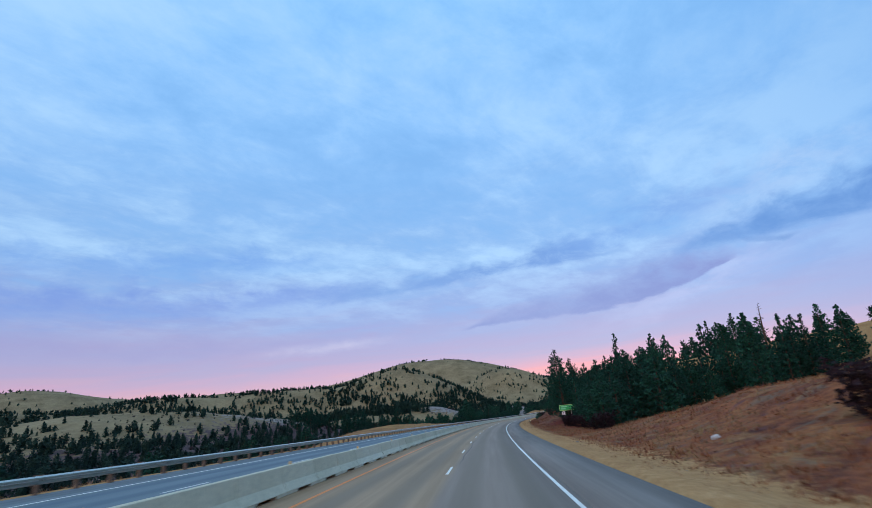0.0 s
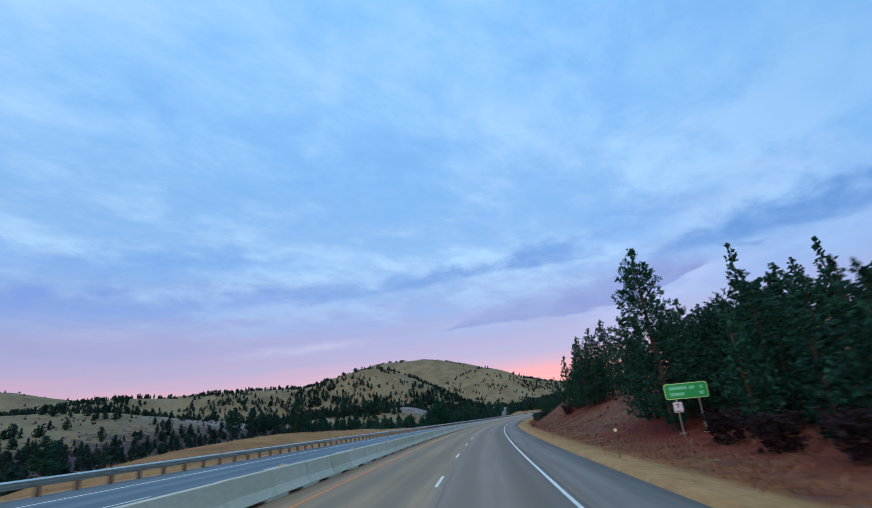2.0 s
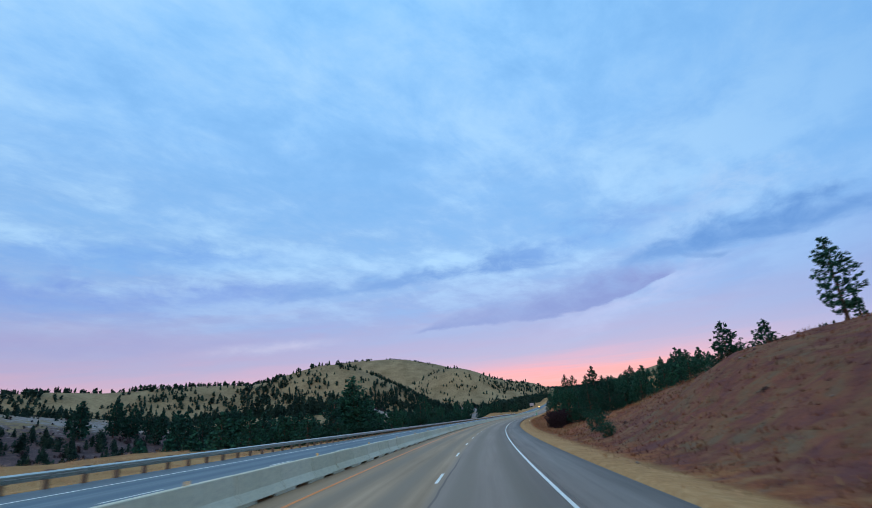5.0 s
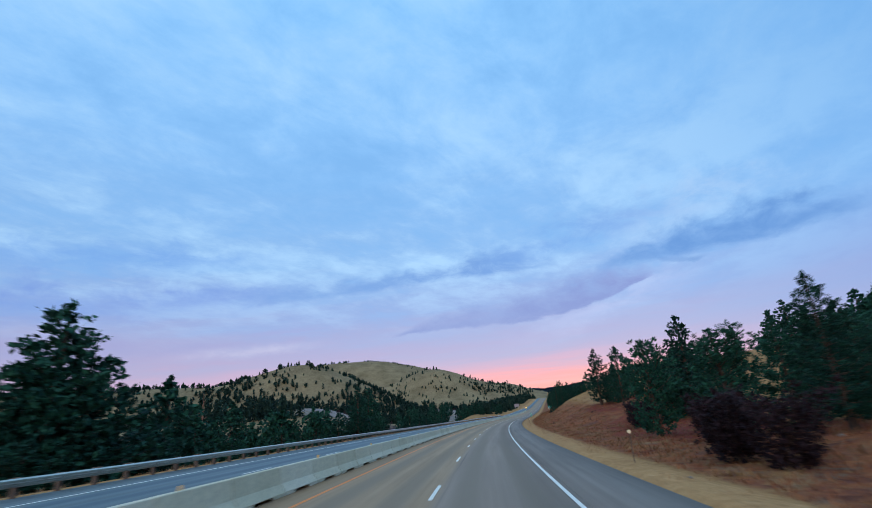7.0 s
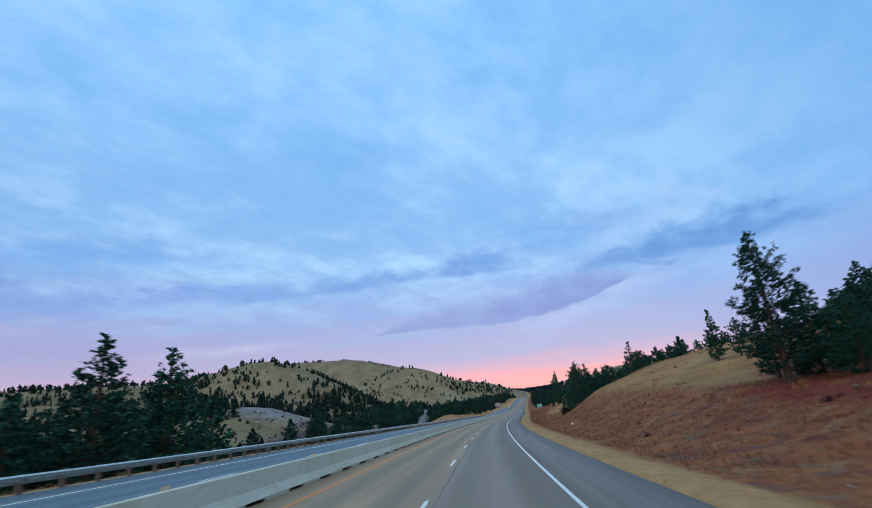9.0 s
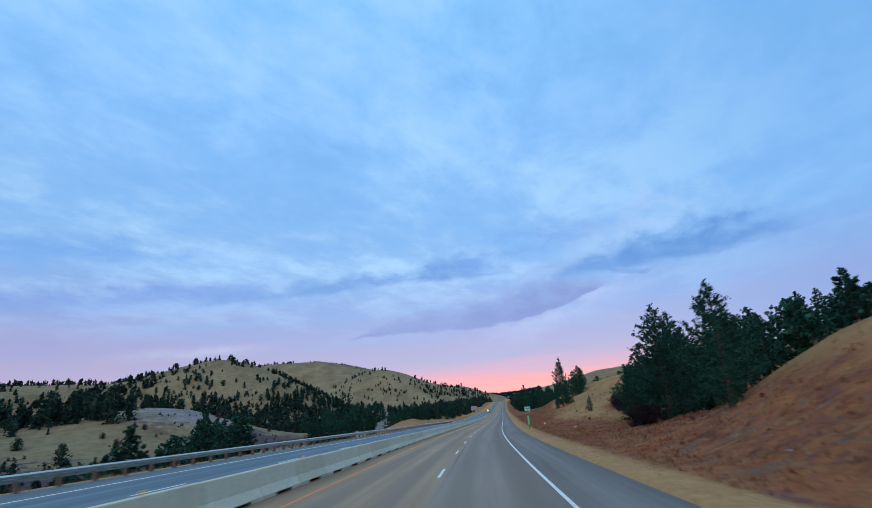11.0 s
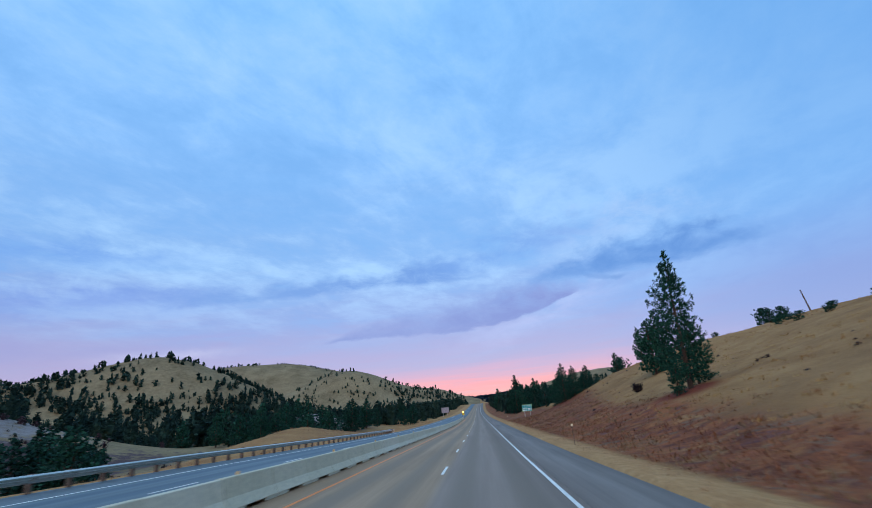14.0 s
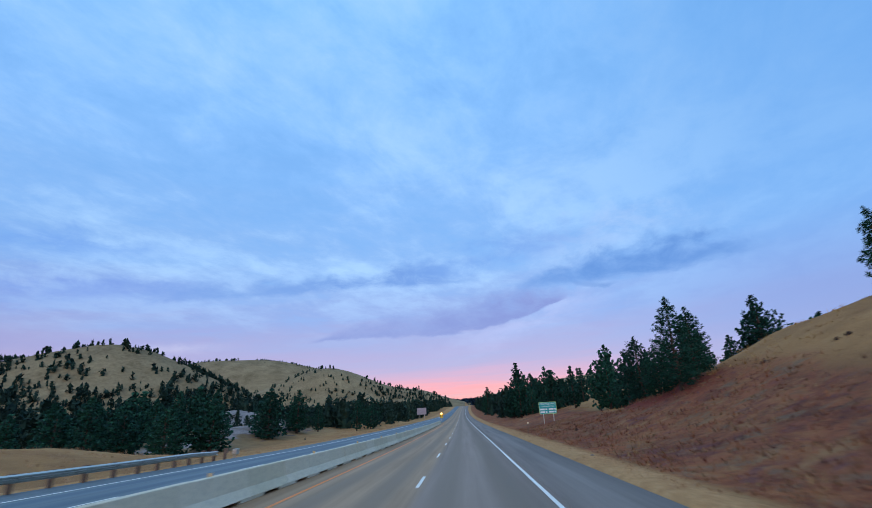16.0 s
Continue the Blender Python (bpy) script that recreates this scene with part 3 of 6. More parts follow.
MAT_ROAD = asphalt_material("worn_asphalt", (0.405, 0.265, 0.152), (0.95, 2.75, -0.95, -2.65))
MAT_ROAD_FAR = asphalt_material("blue_grey_asphalt", (0.170, 0.212, 0.216), (-7.0, -8.7, -10.6, -12.3), False)
MAT_SHOULDER = asphalt_material("shoulder_asphalt", (0.245, 0.200, 0.160), (), False)
MAT_GROUND = ground_material()
MAT_NEEDLE = leaf_material("pine_needles", ((0.004, 0.022, 0.016), (0.009, 0.055, 0.035), (0.026, 0.118, 0.062)))
MAT_NEEDLE_FAR = weed_material("far_juniper_needles", [(0.10, (0.007, 0.018, 0.017)), (0.38, (0.015, 0.037, 0.030)), (0.62, (0.028, 0.062, 0.042)), (0.90, (0.058, 0.078, 0.046))], 0.16)
MAT_BARK = bark_material()
MAT_CONCRETE = concrete_material()
MAT_WHITE = plain("white_road_paint", (0.90, 0.82, 0.70), 0.6, 0, 0.2, 9.0)
MAT_ORANGE = plain("yellow_orange_road_paint", (0.88, 0.25, 0.045), 0.6, 0, 0.25, 9.0)
MAT_STEEL = plain("galvanised_steel", (0.56, 0.54, 0.47), 0.30, 0.9, 0.12, 4.0)
MAT_POST = plain("weathered_timber_post", (0.150, 0.098, 0.070), 0.9, 0, 0.3, 8.0)


# ---------------------------------------------------------------- ground, road
def build_ground():
    rows = np.concatenate([np.arange(-140, 0, 7.0), np.arange(0, 640, 2.5), np.arange(640, 1300, 7.0), np.geomspace(1300, 4700, 60)])
    right = np.concatenate([[6.1, 6.4, 6.8, 7.4, 8.0, 8.6, 9.2, 9.9, 10.7], np.arange(11.5, 36, 1.0), np.arange(36, 80, 3.0), np.geomspace(82, 3600, 34)])
    left = -np.concatenate([[15.3, 15.6, 16.2, 17.0], np.arange(18, 60, 2.0), np.arange(62, 300, 7.0), np.geomspace(305, 4000, 60)])
    cols = np.concatenate([left[::-1], [-10.0, -5.0, 0.0], right])
    s, u = np.meshgrid(rows, cols, indexing="ij")
    x, y = plan(s, u)
    z = ground_height(s, u)
    nr, nc = s.shape
    idx = np.arange(nr * nc).reshape(nr, nc)
    f = np.stack([idx[:-1, :-1], idx[:-1, 1:], idx[1:, 1:], idx[1:, :-1]], -1).reshape(-1, 4)
    me = raw("ground", np.stack([x, y, z], -1).reshape(-1, 3), f, True)
    wide_strip = 1.6 * ease(s, 75, 40)
    verge = np.where(u > 0, ease(u - wide_strip, 9.9, 7.3), ease(-u, 17.2, 16.2))
    reach = np.interp(s, RED_S, RED_U)
    redbank = np.where(u > 0, ease(u, 8.2, 10.2) * (1 - 0.85 * ease(u - reach, -4, 5)), 0.0)
    valley = np.where(u < 0, ease(-u, 30, 60), ease(u, 150, 400))
    valley = np.maximum(valley, ease(s, 1200, 1500))
    pale = np.zeros_like(u)
    for ms, mu, k, ls, lu in ((700, -80, 1.0, 36, 22), (640, -62, 0.8, 26, 16), (600, -150, 0.7, 40, 36), (150, -190, 0.3, 90, 60), (400, -230, 0.6, 90, 60)):
        pale = np.maximum(pale, k * np.exp(-(((s - ms) / ls) ** 2 + ((u - mu) / lu) ** 2)))
    layer = me.attributes.new("pale", "FLOAT", "POINT")
    layer.data.foreach_set("value", pale.astype(np.float32).ravel())
    scrub = np.where(u < 0, ease(-u, 32, 46) * ease(-u, 300, 150), 0.0) * ease(s, 560, 470) * 0.78
    for ms, mu, k, ls, lu in ((560, -100, 0.85, 60, 30), (520, -48, 0.8, 60, 16), (415, -34, 0.85, 50, 12), (150, -170, 0.75, 110, 60), (60, -120, 0.8, 90, 60), (590, -120, 0.75, 26, 16), (660, -52, 0.75, 40, 12)):
        scrub = np.maximum(scrub, k * np.exp(-(((s - ms) / ls) ** 2 + ((u - mu) / lu) ** 2)))
    # red needles and soil, deepened to paint the shade below the trees
    red = np.zeros_like(u)
    for ms, mu, ls, lu in ((84, 17, 26, 6), (105, 17, 12, 6.5), (158, 19, 24, 5.5), (276, 19, 28, 7), (318, 21, 14, 4), (330, 27, 10, 4), (405, 20, 14, 5), (440, 25, 16, 5), (498, 20, 4, 3), (566, 20, 12, 4)):
        red = np.maximum(red, np.exp(-(((s - ms) / ls) ** 2 + ((u - mu) / lu) ** 2)))
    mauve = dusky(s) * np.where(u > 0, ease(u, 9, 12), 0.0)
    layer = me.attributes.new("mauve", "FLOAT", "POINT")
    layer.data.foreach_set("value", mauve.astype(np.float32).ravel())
    layer = me.attributes.new("litter_shade", "FLOAT", "POINT")
    layer.data.foreach_set("value", red.astype(np.float32).ravel())
    layer = me.attributes.new("brush", "FLOAT", "POINT")
    layer.data.foreach_set("value", scrub.astype(np.float32).ravel())
    col = np.stack([verge, redbank, valley, np.ones_like(u)], -1).reshape(-1)
    layer = me.color_attributes.new("zone", "FLOAT_COLOR", "POINT")
    layer.data.foreach_set("color", col.astype(np.float32))
    ob = mesh_part("ground", me, MAT_GROUND)
    return tagged(ob, "dry golden grassland, reddish cut banks and pale hills", "ground", kind="structure")


def squeeze(s, u):
    """The opposite carriageway draws in beyond the barrier's end."""
    return u if u > -5 else -5 + (u + 5) * (1 - 0.5 * float(ease(s, 690, 900)))


def ribbon(name, u0, u1, s0, s1, material_, step=4.0, lift=0.0, drop=0.12, cuts=1, parent=None):
    """A strip of paving between two offsets, with its thickness, that follows the road."""
    ss = np.arange(s0, s1 + step * 0.5, step)
    us = np.linspace(u0, u1, cuts + 1)
    verts, uvs = [], []
    for s in ss:
        for u in us:
            x, y = plan(s, squeeze(s, u))
            verts.append((x, y, deck(s, u) + lift))
            uvs.append((u, s))
    k = len(us)
    faces = []
    for i in range(len(ss) - 1):
        for j in range(k - 1):
            faces.append((i * k + j, i * k + j + 1, (i + 1) * k + j + 1, (i + 1) * k + j))
    base = len(verts)
    if drop:
        for s in ss:
            for u in (u0, u1):
                x, y = plan(s, squeeze(s, u))
                verts.append((x, y, deck(s, u) + lift - drop))
                uvs.append((u, s))
        for i in range(len(ss) - 1):
            a, b = base + 2 * i, base + 2 * i + 2
            faces.append((i * k, (i + 1) * k, b, a))
            faces.append((i * k + k - 1, a + 1, b + 1, (i + 1) * k + k - 1))
    me = raw(name, verts, faces, True)
    layer = me.uv_layers.new(name="UVMap")
    co = np.array(uvs, np.float32)[[l.vertex_index for l in me.loops]]
    layer.data.foreach_set("uv", co.ravel())
    return mesh_part(name, me, material_, parent)


ground = build_ground()
BARRIER_END = 664.0
road = tagged(ribbon("road", -4.9, 3.9, -80, 1500, MAT_ROAD, 4.0, cuts=4), "worn grey-brown asphalt carriageway with darker tyre paths", "road", kind="structure")
road_far = tagged(ribbon("road_opposite", -15.3, -4.9, -80, 1500, MAT_ROAD_FAR, 4.0, lift=0.0, cuts=4), "blue-grey asphalt carriageway beyond the median barrier", "road", kind="structure")
shoulder = tagged(ribbon("shoulder", 3.9, 6.3, -80, 1500, MAT_SHOULDER, 4.0, cuts=2), "smooth dark grey asphalt hard shoulder", "road shoulder", kind="structure")


def build_markings():
    ribbon("edge_line", 3.62, 3.74, -80, 1480, MAT_WHITE, 4.0, lift=0.005, drop=0, parent=road)
    ribbon("median_line", -3.67, -3.54, -80, 660, MAT_ORANGE, 4.0, lift=0.005, drop=0, parent=road)
    ribbon("edge_line", -13.32, -13.18, -80, 1480, MAT_WHITE, 4.0, lift=0.005, drop=0, parent=road_far)
    ribbon("median_line", -6.25, -6.12, -80, 660, MAT_ORANGE, 4.0, lift=0.005, drop=0, parent=road_far)
    w, l = 0.055, 1.524
    me = raw("lane_dash", [(-w, -l, 0), (w, -l, 0), (w, l, 0), (-w, l, 0), (-w, -l, -0.004), (w, -l, -0.004), (w, l, -0.004), (-w, l, -0.004)], [(0, 1, 2, 3), (0, 4, 5, 1), (1, 5, 6, 2), (2, 6, 7, 3), (3, 7, 4, 0)])
    me.materials.append(MAT_WHITE)
    for i in range(-6, 88):
        for u, owner, ph in ((0.0, road, 22.17), (-9.8, road_far, 19.5)):
            s = ph + i * 12.192
            ob = new("lane_dash", me)
            ob.parent = owner
            g = math.atan(float(deck(s + 1.5, u) - deck(s - 1.5, u)) / 3.0)
            b = math.atan(float(np.interp(s, BANK_AT, BANK)))
            x, y = plan(s, squeeze(s, u))
            ob.matrix_world = pose(float(x), float(y), float(deck(s, u)) + 0.007, math.degrees(g), math.degrees(b), math.degrees(float(np.interp(s, S_LINE, TH))))


build_markings()


# ---------------------------------------------------------------- median barrier
def build_barrier():
    thing = tagged(new("median_barrier"), "pale weathered concrete median barrier with drainage slots", "barrier", kind="structure")
    prof = [(-0.305, 0.07), (-0.305, 0.09), (-0.165, 0.33), (-0.105, 0.795), (-0.09, 0.81), (0.09, 0.81), (0.105, 0.795), (0.165, 0.33), (0.305, 0.09), (0.305, 0.07)]

    def segment_mesh():
        L = 3.048 / 2 - 0.008
        verts, faces = [], []
        k = len(prof)
        for y in (-L, -L + 0.02, L - 0.02, L):
            sh = 0.97 if abs(y) == L else 1.0
            verts += [(px * sh, y, pz if pz < 0.5 else pz * (0.992 if abs(y) == L else 1.0)) for px, pz in prof]
        for a in range(3):
            for j in range(k):
                i, i2 = a * k + j, a * k + (j + 1) % k
                faces.append((i, i2, i2 + k, i + k))
        faces.append(tuple(range(k)))
        faces.append(tuple(range(4 * k - 1, 3 * k - 1, -1)))
        for y0, y1 in ((-L, -L + 0.85), (L - 0.85, L)):
            b = len(verts)
            verts += [(x, y, z) for z in (-0.03, 0.07) for x, y in ((-0.30, y0), (0.30, y0), (0.30, y1), (-0.30, y1))]
            faces += [(b + 0, b + 1, b + 5, b + 4), (b + 1, b + 2, b + 6, b + 5), (b + 2, b + 3, b + 7, b + 6), (b + 3, b + 0, b + 4, b + 7)]
        me = raw("barrier_segment", verts, faces)
        me.materials.append(MAT_CONCRETE)
        return me

    me = segment_mesh()
    rng = random.Random(3)
    s = -40.0
    while s < BARRIER_END:
        ob = new("barrier_segment", me)
        ob.parent = thing
        x, y = plan(s, -4.965)
        g = math.degrees(math.atan(float(rise(s + 1.5) - rise(s - 1.5)) / 3.0))
        ob.matrix_world = pose(float(x), float(y), float(deck(s, -4.965)) + rng.uniform(-0.008, 0.008), g + rng.uniform(-0.12, 0.12), rng.uniform(-0.6, 0.6), math.degrees(float(np.interp(s, S_LINE, TH))) + rng.uniform(-0.15, 0.15))
        s += 3.048
    # amber reflector tabs on the crest
    bm = bmesh.new()
    box(bm, -0.012, 0.012, -0.06, 0.06, -0.01, 0.03)
    box(bm, -0.04, 0.04, -0.012, 0.012, 0.02, 0.10, 0.008)
    tab = bpy.data.meshes.new("reflector")
    bm.to_mesh(tab)
    bm.free()
    tab.materials.append(MAT_AMBER)
    for i in range(-4, 72):
        s = 8.2 + 9.144 * i
        ob = new("reflector", tab)
        ob.parent = thing
        x, y = plan(s, -4.965)
        ob.matrix_world = pose(float(x), float(y), float(deck(s, -4.965)) + 0.81, 0, 0, math.degrees(float(np.interp(s, S_LINE, TH))))
    ob["label"] = "amber reflector tab"
    # sloped nose at the end of the run
    bm = bmesh.new()
    box(bm, -0.30, 0.30, -3.0, 3.0, 0, 0.81, 0.05)
    for v in bm.verts:
        if v.co.z > 0.3:
            v.co.x *= 0.4
            if v.co.y > 0:
                v.co.z = 0.22
    nose = part("barrier_nose", bm, MAT_CONCRETE, thing)
    nose.matrix_world = at(BARRIER_END + 2.2, -4.965, 0, 0, True)


MAT_AMBER = plain("amber_reflector", (0.80, 0.46, 0.13), 0.35, 0, 0.1, 20)
build_barrier()


# ---------------------------------------------------------------- guard rail
def build_rail():
    thing = tagged(new("guardrail"), "galvanised steel guardrail on timber posts", "guardrail", kind="structure")
    prof = [(0.0, 0.370), (0.012, 0.372), (0.105, 0.428), (0.112, 0.443), (0.0, 0.515), (-0.005, 0.528), (0.0, 0.541), (0.105, 0.602), (0.112, 0.617), (0.03, 0.668), (0.0, 0.675)]
    prof = prof + [(x - 0.006, z) for x, z in reversed(prof)]
    ss = np.arange(-60, 556, 4.0)
    verts, faces, k = [], [], len(prof)
    for s in ss:
        flare = -0.9 * float(ease(s, 540, 556))
        for px, pz in prof:
            x, y = plan(s, -15.0 + px + flare)
            verts.append((float(x), float(y), float(deck(s, -15.0)) + pz - 0.18 * float(ease(s, 548, 556))))
    for i in range(len(ss) - 1):
        for j in range(k):
            a, b = i * k + j, i * k + (j + 1) % k
            faces.append((a, b, b + k, a + k))
    faces += [tuple(range(k)), tuple(range(len(verts) - 1, len(verts) - k - 1, -1))]
    mesh_part("rail_beam", raw("rail_beam", verts, faces), MAT_STEEL, thing)
    bm = bmesh.new()
    box(bm, -0.30, -0.13, -0.075, 0.075, -0.6, 0.70, 0.012)
    post = bpy.data.meshes.new("post")
    bm.to_mesh(post)
    bm.free()
    post.materials.append(MAT_POST)
    bm = bmesh.new()
    box(bm, -0.13, -0.006, -0.07, 0.07, 0.37, 0.70, 0.01)
    block = bpy.data.meshes.new("spacer_block")
    bm.to_mesh(block)
    bm.free()
    block.materials.append(MAT_POST)
    rng = random.Random(8)
    for i in range(296):
        s = -8 + 1.905 * i
        p = new("post", post)
        p.parent = thing
        p.matrix_world = at(s, -15.0 - 0.9 * float(ease(s, 540, 556)), rng.uniform(-3, 3), rng.uniform(-0.02, 0.02), True) @ pose(0, 0, 0, rng.uniform(-1, 1), rng.uniform(-1.5, 1.5), 0)
        b = new("spacer_block", block)
        b.parent = p
        b.matrix_parent_inverse = Matrix.Identity(4)
    # blunt end shoe
    bm = bmesh.new()
    box(bm, -0.25, 0.10, -0.1, 0.35, 0.15, 0.58, 0.04)
    box(bm, -0.22, -0.05, 0.0, 0.15, -0.5, 0.2, 0.01)
    shoe = part("end_shoe", bm, MAT_STEEL, thing)
    shoe.matrix_world = at(555.5, -15.95, 0, 0, True)


build_rail()


# ---------------------------------------------------------------- trees
def trunk_mesh(rng, h, r, name="trunk", lean=0.015):
    rings, seg = 9, 8
    lx, ly = rng.uniform(-lean, lean), rng.uniform(-lean, lean)
    verts, faces, axis = [], [], []
    for i in range(rings):
        t = i / (rings - 1)
        z = -0.4 + (h + 0.4) * t
        cx, cy = lx * z + 0.05 * math.sin(3 * t + lx * 50), ly * z + 0.05 * math.cos(4 * t)
        axis.append((cx, cy, z))
        rr = r * (1 - t) ** 0.8 + 0.012 + (0.25 * r if i == 0 else 0)
        for j in range(seg):
            a = 2 * math.pi * j / seg
            k = rr * (1 + 0.12 * math.sin(3 * a + i))
            verts.append((cx + k * math.cos(a), cy + k * math.sin(a), z))
    for i in range(rings - 1):
        for j in range(seg):
            a, b = i * seg + j, i * seg + (j + 1) % seg
            faces.append((a, b, b + seg, a + seg))
    return verts, faces, np.array(axis)


def conifer(seed, h, radius, clear=0.12, peak=0.25, ragged=0.3, blades=10, levels=1.5, droop=0.12, tuft=0.32, spacing=0.32, fill=1.0):
    """Meshes of a conifer: trunk with limbs, and a crown of round needle clumps along them. clear: bare share of the trunk; peak: where the crown is widest."""
    rng = random.Random(seed)
    nr = np.random.RandomState(seed)
    tv, tf, axis = trunk_mesh(rng, h, 0.016 * h + 0.05)
    centres, outs = [], []
    n = max(6, int(h * levels))
    lop, bite = rng.uniform(0, 6.28), [(rng.uniform(0, 6.28), rng.uniform(0.15, 0.8)) for _ in range(4)]
    for i in range(n):
        count = rng.choice((5, 6, 6, 7))
        a0 = rng.uniform(0, 6.283)
        for j in range(count):
            t = min(0.985, max(clear, clear + (1 - clear) * (i + rng.uniform(-0.1, 1.0)) / n))
            q = (t - clear) / (1 - clear)
            if rng.random() < ragged * 0.30:
                continue
            shape = (0.62 + 0.38 * q / peak) if q < peak else (1 - ((q - peak) / (1 - peak)) ** 1.22) * 0.97 + 0.03
            a = a0 + 6.283 * j / count + rng.uniform(-0.4, 0.4)
            for ba, bq in bite:
                shape *= 1 - 0.55 * ragged * math.exp(-((math.cos(a - ba) - 1) ** 2) * 3 - ((q - bq) / 0.10) ** 2)
            ln = max(0.22, radius * shape * rng.uniform(1 - ragged, 1 + ragged * 0.25) * (1 + 0.12 * math.cos(a - lop)))
            z0 = h * t
            c = [np.interp(z0, axis[:, 2], axis[:, k]) for k in (0, 1)]
            d = np.array([math.cos(a), math.sin(a), 0.0])
            side = np.array([-d[1], d[0], 0.0])
            slope = -droop + 0.75 * q + rng.uniform(-0.12, 0.16)
            curl = 0.22 + 0.15 * rng.random()
            base = np.array([c[0], c[1], z0])
            w = 0.012 + 0.013 * ln
            mid, tip = base + d * ln * 0.5 + np.array([0, 0, ln * (slope * 0.5 + curl * 0.25)]), base + d * ln + np.array([0, 0, ln * (slope + curl)])
            for p, r, w0 in ((base, mid, w), (mid, tip, w * 0.6)):
                b = len(tv)
                tv += [tuple(p + side * w0), tuple(p - side * w0), tuple(p + np.array([0, 0, w0 * 1.6])), tuple(r)]
                tf += [(b, b + 1, b + 3), (b + 1, b + 2, b + 3), (b + 2, b, b + 3)]
            m = max(1, int(round(ln / spacing)))
            for k in range(m):
                f = 0.22 + 0.78 * (k + 0.3 + 0.7 * rng.random()) / m
                rows = 1 if ln < 0.7 else 2
                for r in range(rows):
                    lat = 0.0 if rows == 1 else (r - 0.5) * 2 * (0.06 + (0.10 + 0.30 * ln * (1 - f)) * rng.uniform(0.4, 1.2))
                    p = base + d * ln * f + side * lat + np.array([0, 0, ln * (slope * f + curl * f * f)]) + nr.normal(0, 1, 3) * np.array([0.07, 0.07, 0.09 + 0.03 * ln])
                    centres.append(p)
                    outs.append(d * 0.35 + side * 0.3 * np.sign(lat) + np.array([0, 0, 0.45]))
    for k in range(7):
        centres.append(np.array([axis[-1][0], axis[-1][1], h - 0.20 * k]))
        outs.append(np.array([0, 0, 0.8]))
    C, D = np.repeat(np.array(centres), blades, 0), np.repeat(np.array(outs), blades, 0)
    size = np.repeat(nr.uniform(0.65, 1.25, len(centres)), blades)[:, None] * (spacing / 0.32) ** 0.5
    m = len(C)
    way = D + nr.normal(0, 0.62, (m, 3))
    way /= np.linalg.norm(way, axis=1)[:, None]
    side = np.cross(way, nr.normal(0, 1, (m, 3)))
    side /= np.linalg.norm(side, axis=1)[:, None]
    ln = tuft * size * nr.uniform(0.7, 1.15, (m, 1))
    wd = fill * tuft * size * (0.62 / math.sqrt(blades)) * nr.uniform(0.7, 1.3, (m, 1))
    C = C + nr.normal(0, 0.075, (m, 3)) - way * ln * 0.30
    V = np.stack([C + way * ln * 0.45 - side * wd, C, C + way * ln * 0.45 + side * wd, C + way * ln], 1).reshape(-1, 3)
    F = np.arange(4 * m).reshape(-1, 4)
    return raw("trunk", tv, tf), raw("crown", V, F)


def make_tree(name, seed, label, category="tree", needles=None, **kw):
    t, c = conifer(seed, **kw)
    thing = tagged(new(name), label, category, "roadside conifers")
    mesh_part("trunk", t, MAT_BARK, thing)
    mesh_part("crown", c, needles or MAT_NEEDLE, thing)
    return thing


MAT_THICKET = leaf_material("dark_maroon_twigs", ((0.010, 0.006, 0.008), (0.024, 0.011, 0.014), (0.055, 0.024, 0.024)))
TREE_KINDS = {
    "tall": dict(h=12.0, radius=3.35, clear=0.08, peak=0.18, ragged=0.26, label="tall dark green pine with a ragged conical crown"),
    "open": dict(h=10.0, radius=2.8, clear=0.14, peak=0.32, ragged=0.40, levels=1.25, spacing=0.42, label="open-crowned pine with gaps between its limbs"),
    "full": dict(h=8.0, radius=3.0, clear=0.03, peak=0.16, ragged=0.18, levels=1.7, label="bushy dark green fir branched to the ground"),
    "slim": dict(h=9.0, radius=1.8, clear=0.06, peak=0.18, ragged=0.30, label="slender young fir with a pointed top"),
    "round": dict(h=6.5, radius=2.6, clear=0.06, peak=0.42, ragged=0.24, droop=-0.15, levels=1.8, label="rounded dark green juniper tree"),
    "thicket": dict(h=2.4, radius=1.7, clear=0.02, peak=0.45, ragged=0.30, droop=-0.35, levels=4.0, tuft=0.26, spacing=0.24, needles=MAT_THICKET, label="dark maroon leafless thicket on the verge"),
    "shrub": dict(h=2.2, radius=1.5, clear=0.02, peak=0.40, ragged=0.25, droop=-0.2, levels=4.0, tuft=0.20, spacing=0.20, label="low dark green juniper shrub on the bank"),
}
_templates = {}


